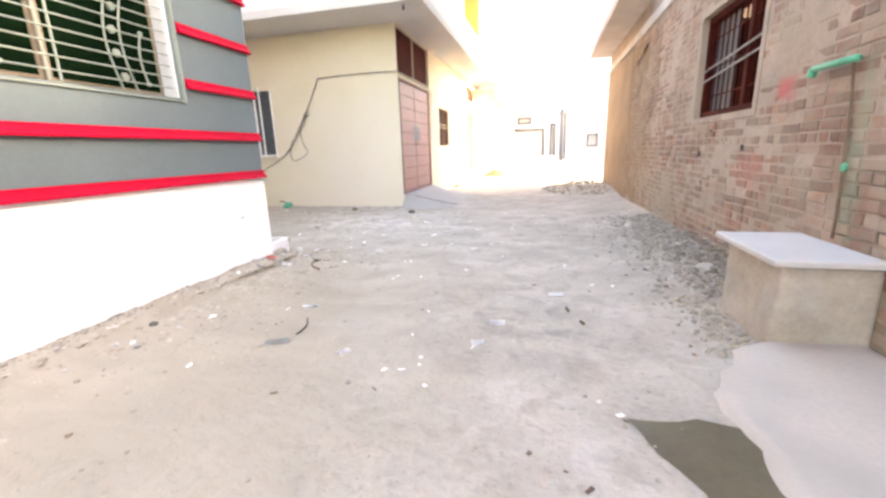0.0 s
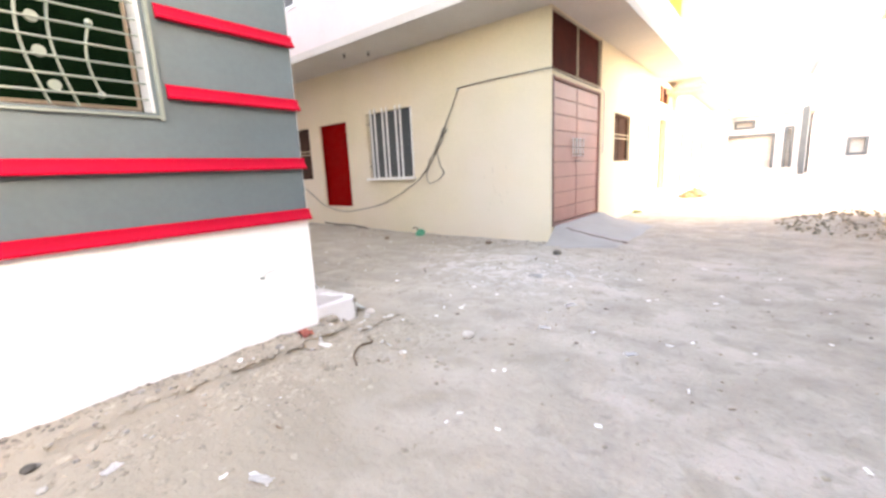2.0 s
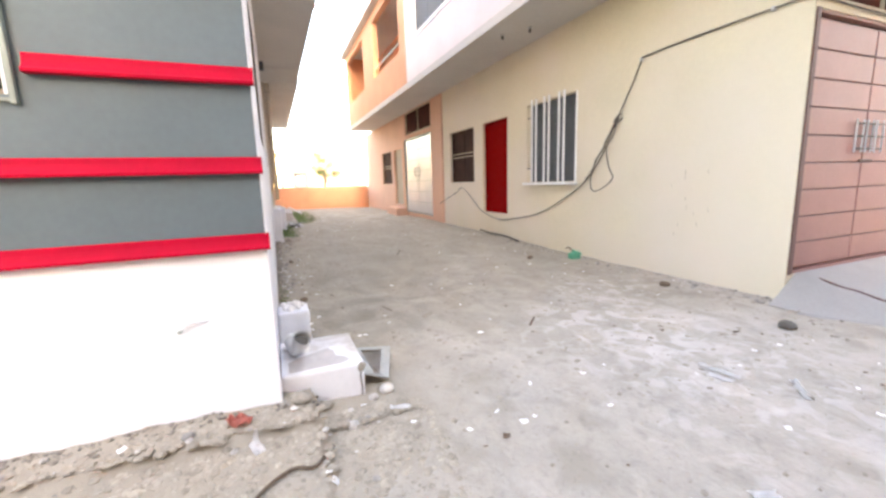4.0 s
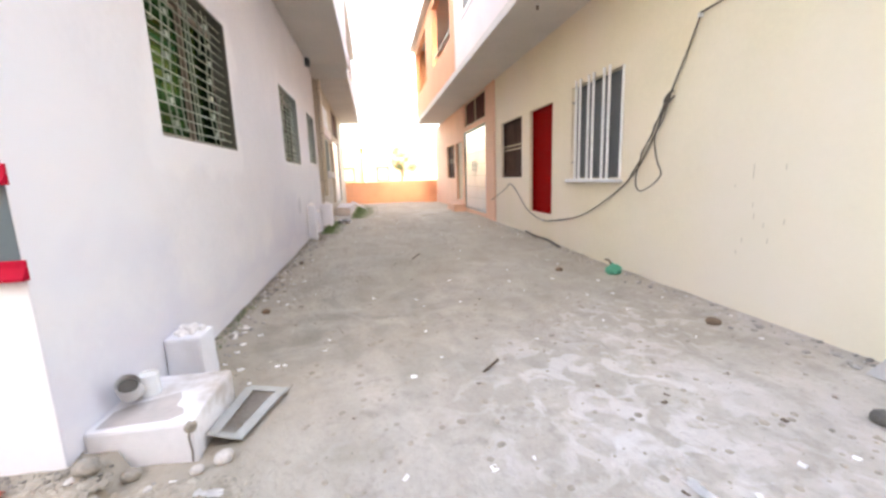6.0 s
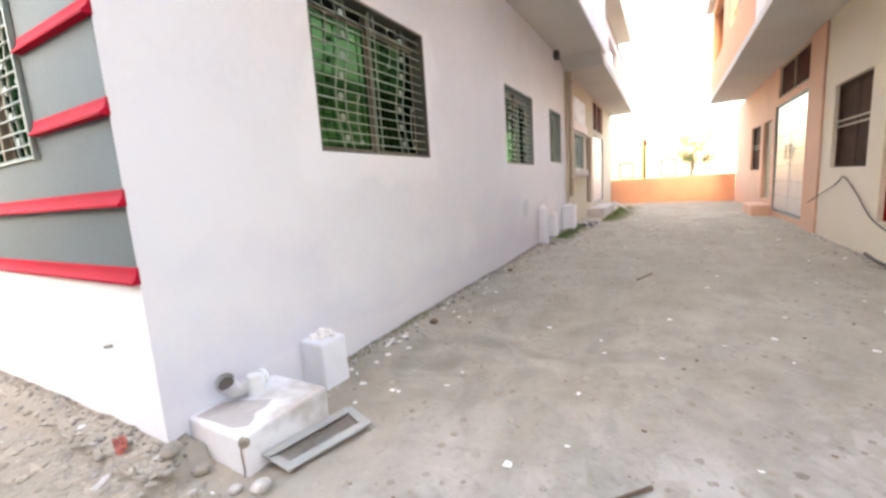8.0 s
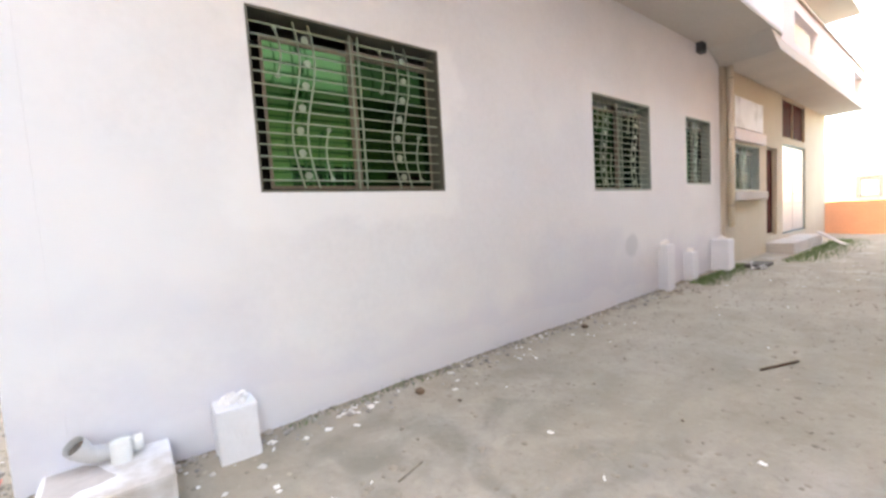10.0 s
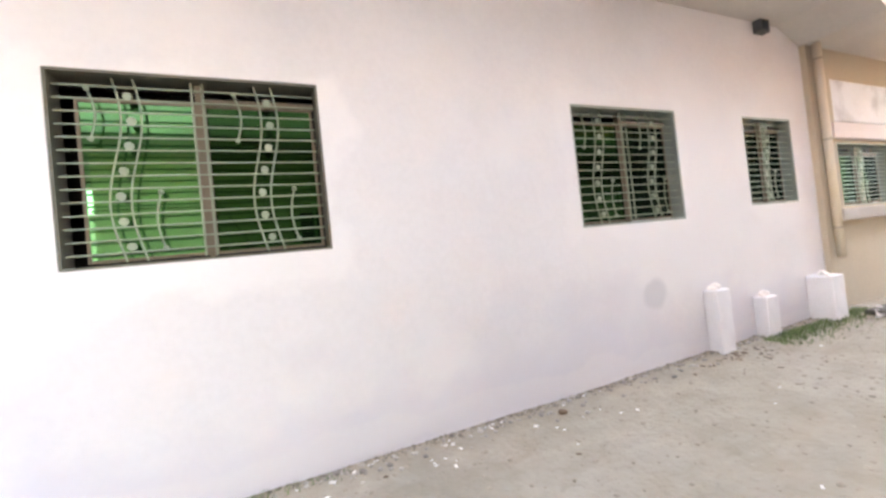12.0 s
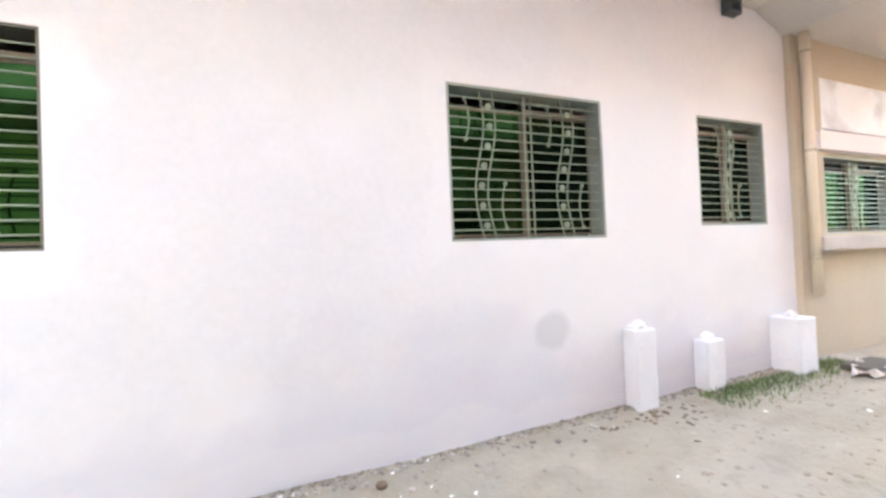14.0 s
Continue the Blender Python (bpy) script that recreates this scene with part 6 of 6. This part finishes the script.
# ---- farther buildings and tree ----
def far_block(name, x0, x1, y0, y1, h, mat, label, openings=(), face="y0", slab=0.35):
    t = thing(name, ((x0 + x1) / 2, (y0 + y1) / 2, 0), label, "building")
    axis, at, back = {"y0": ("y", y0, y0 + 0.3), "x1": ("x", x1, x1 - 0.3)}[face]
    u0, u1 = (x0, x1) if axis == "y" else (y0, y1)
    part("front_wall", wall_mesh(axis, at, back, u0, u1, -0.3, h, list(openings)), mat, t)
    if axis == "y":
        part("body", box(x0, x1, y0 + 0.6, y1, -0.3, h), mat, t)
        part("roof", box(x0 - slab, x1 + slab, y0 - slab, y1, h + 0.002, h + 0.16), M_CONCRETE, t)
    else:
        part("body", box(x0, x1 - 0.6, y0, y1, -0.3, h), mat, t)
        part("roof", box(x0, x1 + slab, y0 - slab, y1 + slab, h + 0.002, h + 0.16), M_CONCRETE, t)
    for a, b, c, d in openings:
        p0, p1 = sorted((at, back))
        w = part("window", frame_mesh(axis, p0 - 0.03, p1 - 0.05, a + 0.001, b - 0.001, c + 0.001, d - 0.001, 0.2), M_SHUTTER, t)
        # grey panel behind each opening, coloured for the shade of the recess
        q0, q1 = (p1 - 0.04, p1 - 0.02) if axis == "y" else (p0 + 0.02, p0 + 0.04)
        part("pane", box(*((q0, q1, a, b) if axis == "x" else (a, b, q0, q1)), c, d), M_STONE, w)
    return t


far_block("end_house", -7.5, 1.6, 44.0, 52.0, 4.6, M_FARPALE, "pale house closing the far end of the lane", [(-3.9, -0.3, 0.3, 3.2), (-3.0, -1.6, 3.6, 4.3), (0.2, 0.8, 0.3, 3.6)])
far_block("lane_house", -12.0, -3.1, 19.42, 30.0, 4.0, M_FARPALE, "pale bluish-white house along the sunny lane", [(20.5, 21.3, 0.3, 2.6), (23.0, 24.0, 1.2, 2.4), (26.0, 27.2, 0.3, 2.6)], "x1", 0.8)
far_block("lane_house", -12.0, -3.3, 30.4, 43.0, 5.0, M_FARPALE, "pale plastered house farther along the lane", [(32.0, 33.0, 1.2, 2.4), (36.0, 37.2, 0.3, 2.6)], "x1", 0.6)
far_block("end_house", 1.9, 14.0, 47.0, 54.0, 8.5, M_FARPALE, "tall pale house beside the far end of the lane", [(4.0, 5.2, 1.2, 2.6)])
# added house out of view, kept low so the sun still reaches the lane
far_block("lane_house", 9.0, 16.0, 24.0, 44.0, 3.4, M_PINKWHITE, "low pale house, added out of view east of the lane", [(10.0, 11.2, 1.2, 2.6), (13.0, 14.2, 1.2, 2.6)])
post = thing("gate_post", (1.3, 43.0, 0), "tall slim post before the far house", "post")
part("plinth_step", box(-6.0, 1.1, 41.5, 43.9, -0.2, 0.5), M_STONE, post, "grey plinth step")
part("shaft", box(1.1, 1.5, 42.9, 43.15, -0.2, 4.9, 0.02), M_SHUTTER, post)
far_block("yellow_building", -48.0, -41.0, -3.0, 4.9, 4.3, M_YELLOW, "pale yellow building beyond the boundary wall", [(0.0, 1.4, 1.2, 2.6), (3.0, 4.2, 1.2, 2.6)], "x1", 0.2)
far_block("peach_building", -48.0, -40.0, 5.3, 12.0, 4.9, M_PEACHLIGHT, "pale peach building beyond the boundary wall", [(6.2, 7.4, 1.2, 2.6)], "x1", 0.2)


def make_tree(x, y, tall, spread, seed):
    rnd = random.Random(seed)
    t = thing("tree", (x, y, 0), "small leafy green tree beyond the boundary wall", "tree")
    bm = bmesh.new()
    tips = []
    trunk = [(x, y, -0.1), (x + 0.08, y - 0.05, tall * 0.3), (x - 0.02, y + 0.06, tall * 0.6)]
    tube(trunk, 0.09, 8, bm)
    for k in range(11):
        a = 2 * math.pi * k / 11 + rnd.uniform(-0.3, 0.3)
        z0 = tall * rnd.uniform(0.35, 0.6)
        tip = (x + math.cos(a) * spread * rnd.uniform(0.5, 0.95), y + math.sin(a) * spread * rnd.uniform(0.5, 0.95), tall * rnd.uniform(0.55, 0.98))
        tube([(x, y, z0), ((x + tip[0]) / 2, (y + tip[1]) / 2, (z0 + tip[2]) / 2 + 0.1), tip], 0.03, 6, bm)
        tips.append(tip)
    part("trunk", bm, M_BARK, t)
    verts, faces = [], []
    for _ in range(2600):
        tip = rnd.choice(tips)
        p = Vector(tip) + Vector((rnd.gauss(0, 0.24), rnd.gauss(0, 0.24), rnd.gauss(0, 0.2)))
        turn = Euler((rnd.uniform(0, 6), rnd.uniform(0, 6), rnd.uniform(0, 6))).to_matrix()
        n = len(verts)
        for c in ((-0.05, 0, 0), (0, -0.022, 0.008), (0.06, 0, 0), (0, 0.022, 0.008)):
            verts.append(tuple(p + turn @ Vector(c)))
        faces.append((n, n + 1, n + 2, n + 3))
    me = bpy.data.meshes.new("crown")
    me.from_pydata([tuple(Vector(v) - Vector((x, y, 0))) for v in verts], [], faces)
    me.materials.append(M_LEAF)
    crown = new("crown", me)
    crown.parent = t


make_tree(-33.0, 8.1, 3.8, 1.1, 8)

# ---- bricks of the lane wall ----
def brick_shape(name, l, h, d, seed):
    rnd = random.Random(seed)
    bm = box(-d, 0, -l / 2, l / 2, -h / 2, h / 2)
    bmesh.ops.bevel(bm, geom=[e for e in bm.edges if all(v.co.x < -d * 0.5 for v in e.verts)], offset=0.006, segments=1, affect="EDGES")
    for v in bm.verts:
        if v.co.x < -d * 0.5:
            v.co += Vector((rnd.uniform(-0.004, 0.003), rnd.uniform(-0.004, 0.004), rnd.uniform(-0.003, 0.003)))
    me = bpy.data.meshes.new(name)
    bm.to_mesh(me)
    bm.free()
    return me


def make_bricks():
    rnd = random.Random(77)
    shapes = [brick_shape("brick", 0.222, 0.070, 0.022, k) for k in range(6)] + [brick_shape("brick", 0.105, 0.070, 0.022, 10 + k) for k in range(4)]
    for me in shapes:
        me.materials.append(M_BRICK)
    rest = bmesh.new()
    made = 0
    course = 0
    z = 0.04
    while z < 3.36:
        z += 0.082
        course += 1
        header = course % 3 == 0
        step = 0.117 if header else 0.234
        y = 1.2 + (0.06 if header else 0.0) + rnd.uniform(-0.02, 0.02)
        while y < 10.75:
            y += step
            if BWIN[0] - step / 2 < y < BWIN[1] + step / 2 and BWIN[2] - 0.04 < z < BWIN[3] + 0.04:
                continue
            if rnd.random() < 0.08:
                continue
            me = rnd.choice(shapes[6:] if header else shapes[:6])
            m = Matrix.Translation((BX + 0.0125 + 0.014 * noise.noise((y * 1.1, z * 1.9, 2.3)) + rnd.uniform(-0.002, 0.003), y + rnd.uniform(-0.004, 0.004), z + rnd.uniform(-0.004, 0.004))) @ Euler((rnd.uniform(-0.015, 0.015), 0, 0)).to_matrix().to_4x4()
            if 3.3 < y < 6.4 and 0.62 < z < 1.56 and made < 300:
                ob = new("brick", me)
                ob.parent = brick_wall
                ob.matrix_basis = Matrix.Translation(-BASE[brick_wall.name]) @ m
                made += 1
            else:
                n = len(rest.verts)
                rest.from_mesh(me)
                rest.verts.ensure_lookup_table()
                for v in rest.verts[n:]:
                    v.co = m @ v.co
    me = bpy.data.meshes.new("joined_bricks")
    bmesh.ops.translate(rest, verts=rest.verts, vec=-BASE[brick_wall.name])
    rest.to_mesh(me)
    rest.free()
    me.materials.clear()
    me.materials.append(M_BRICKS)
    ob = new("joined_bricks", me)
    ob.parent = brick_wall
    tagged(ob, "weathered reddish bricks smeared with mortar", kind="stuff")


make_bricks()
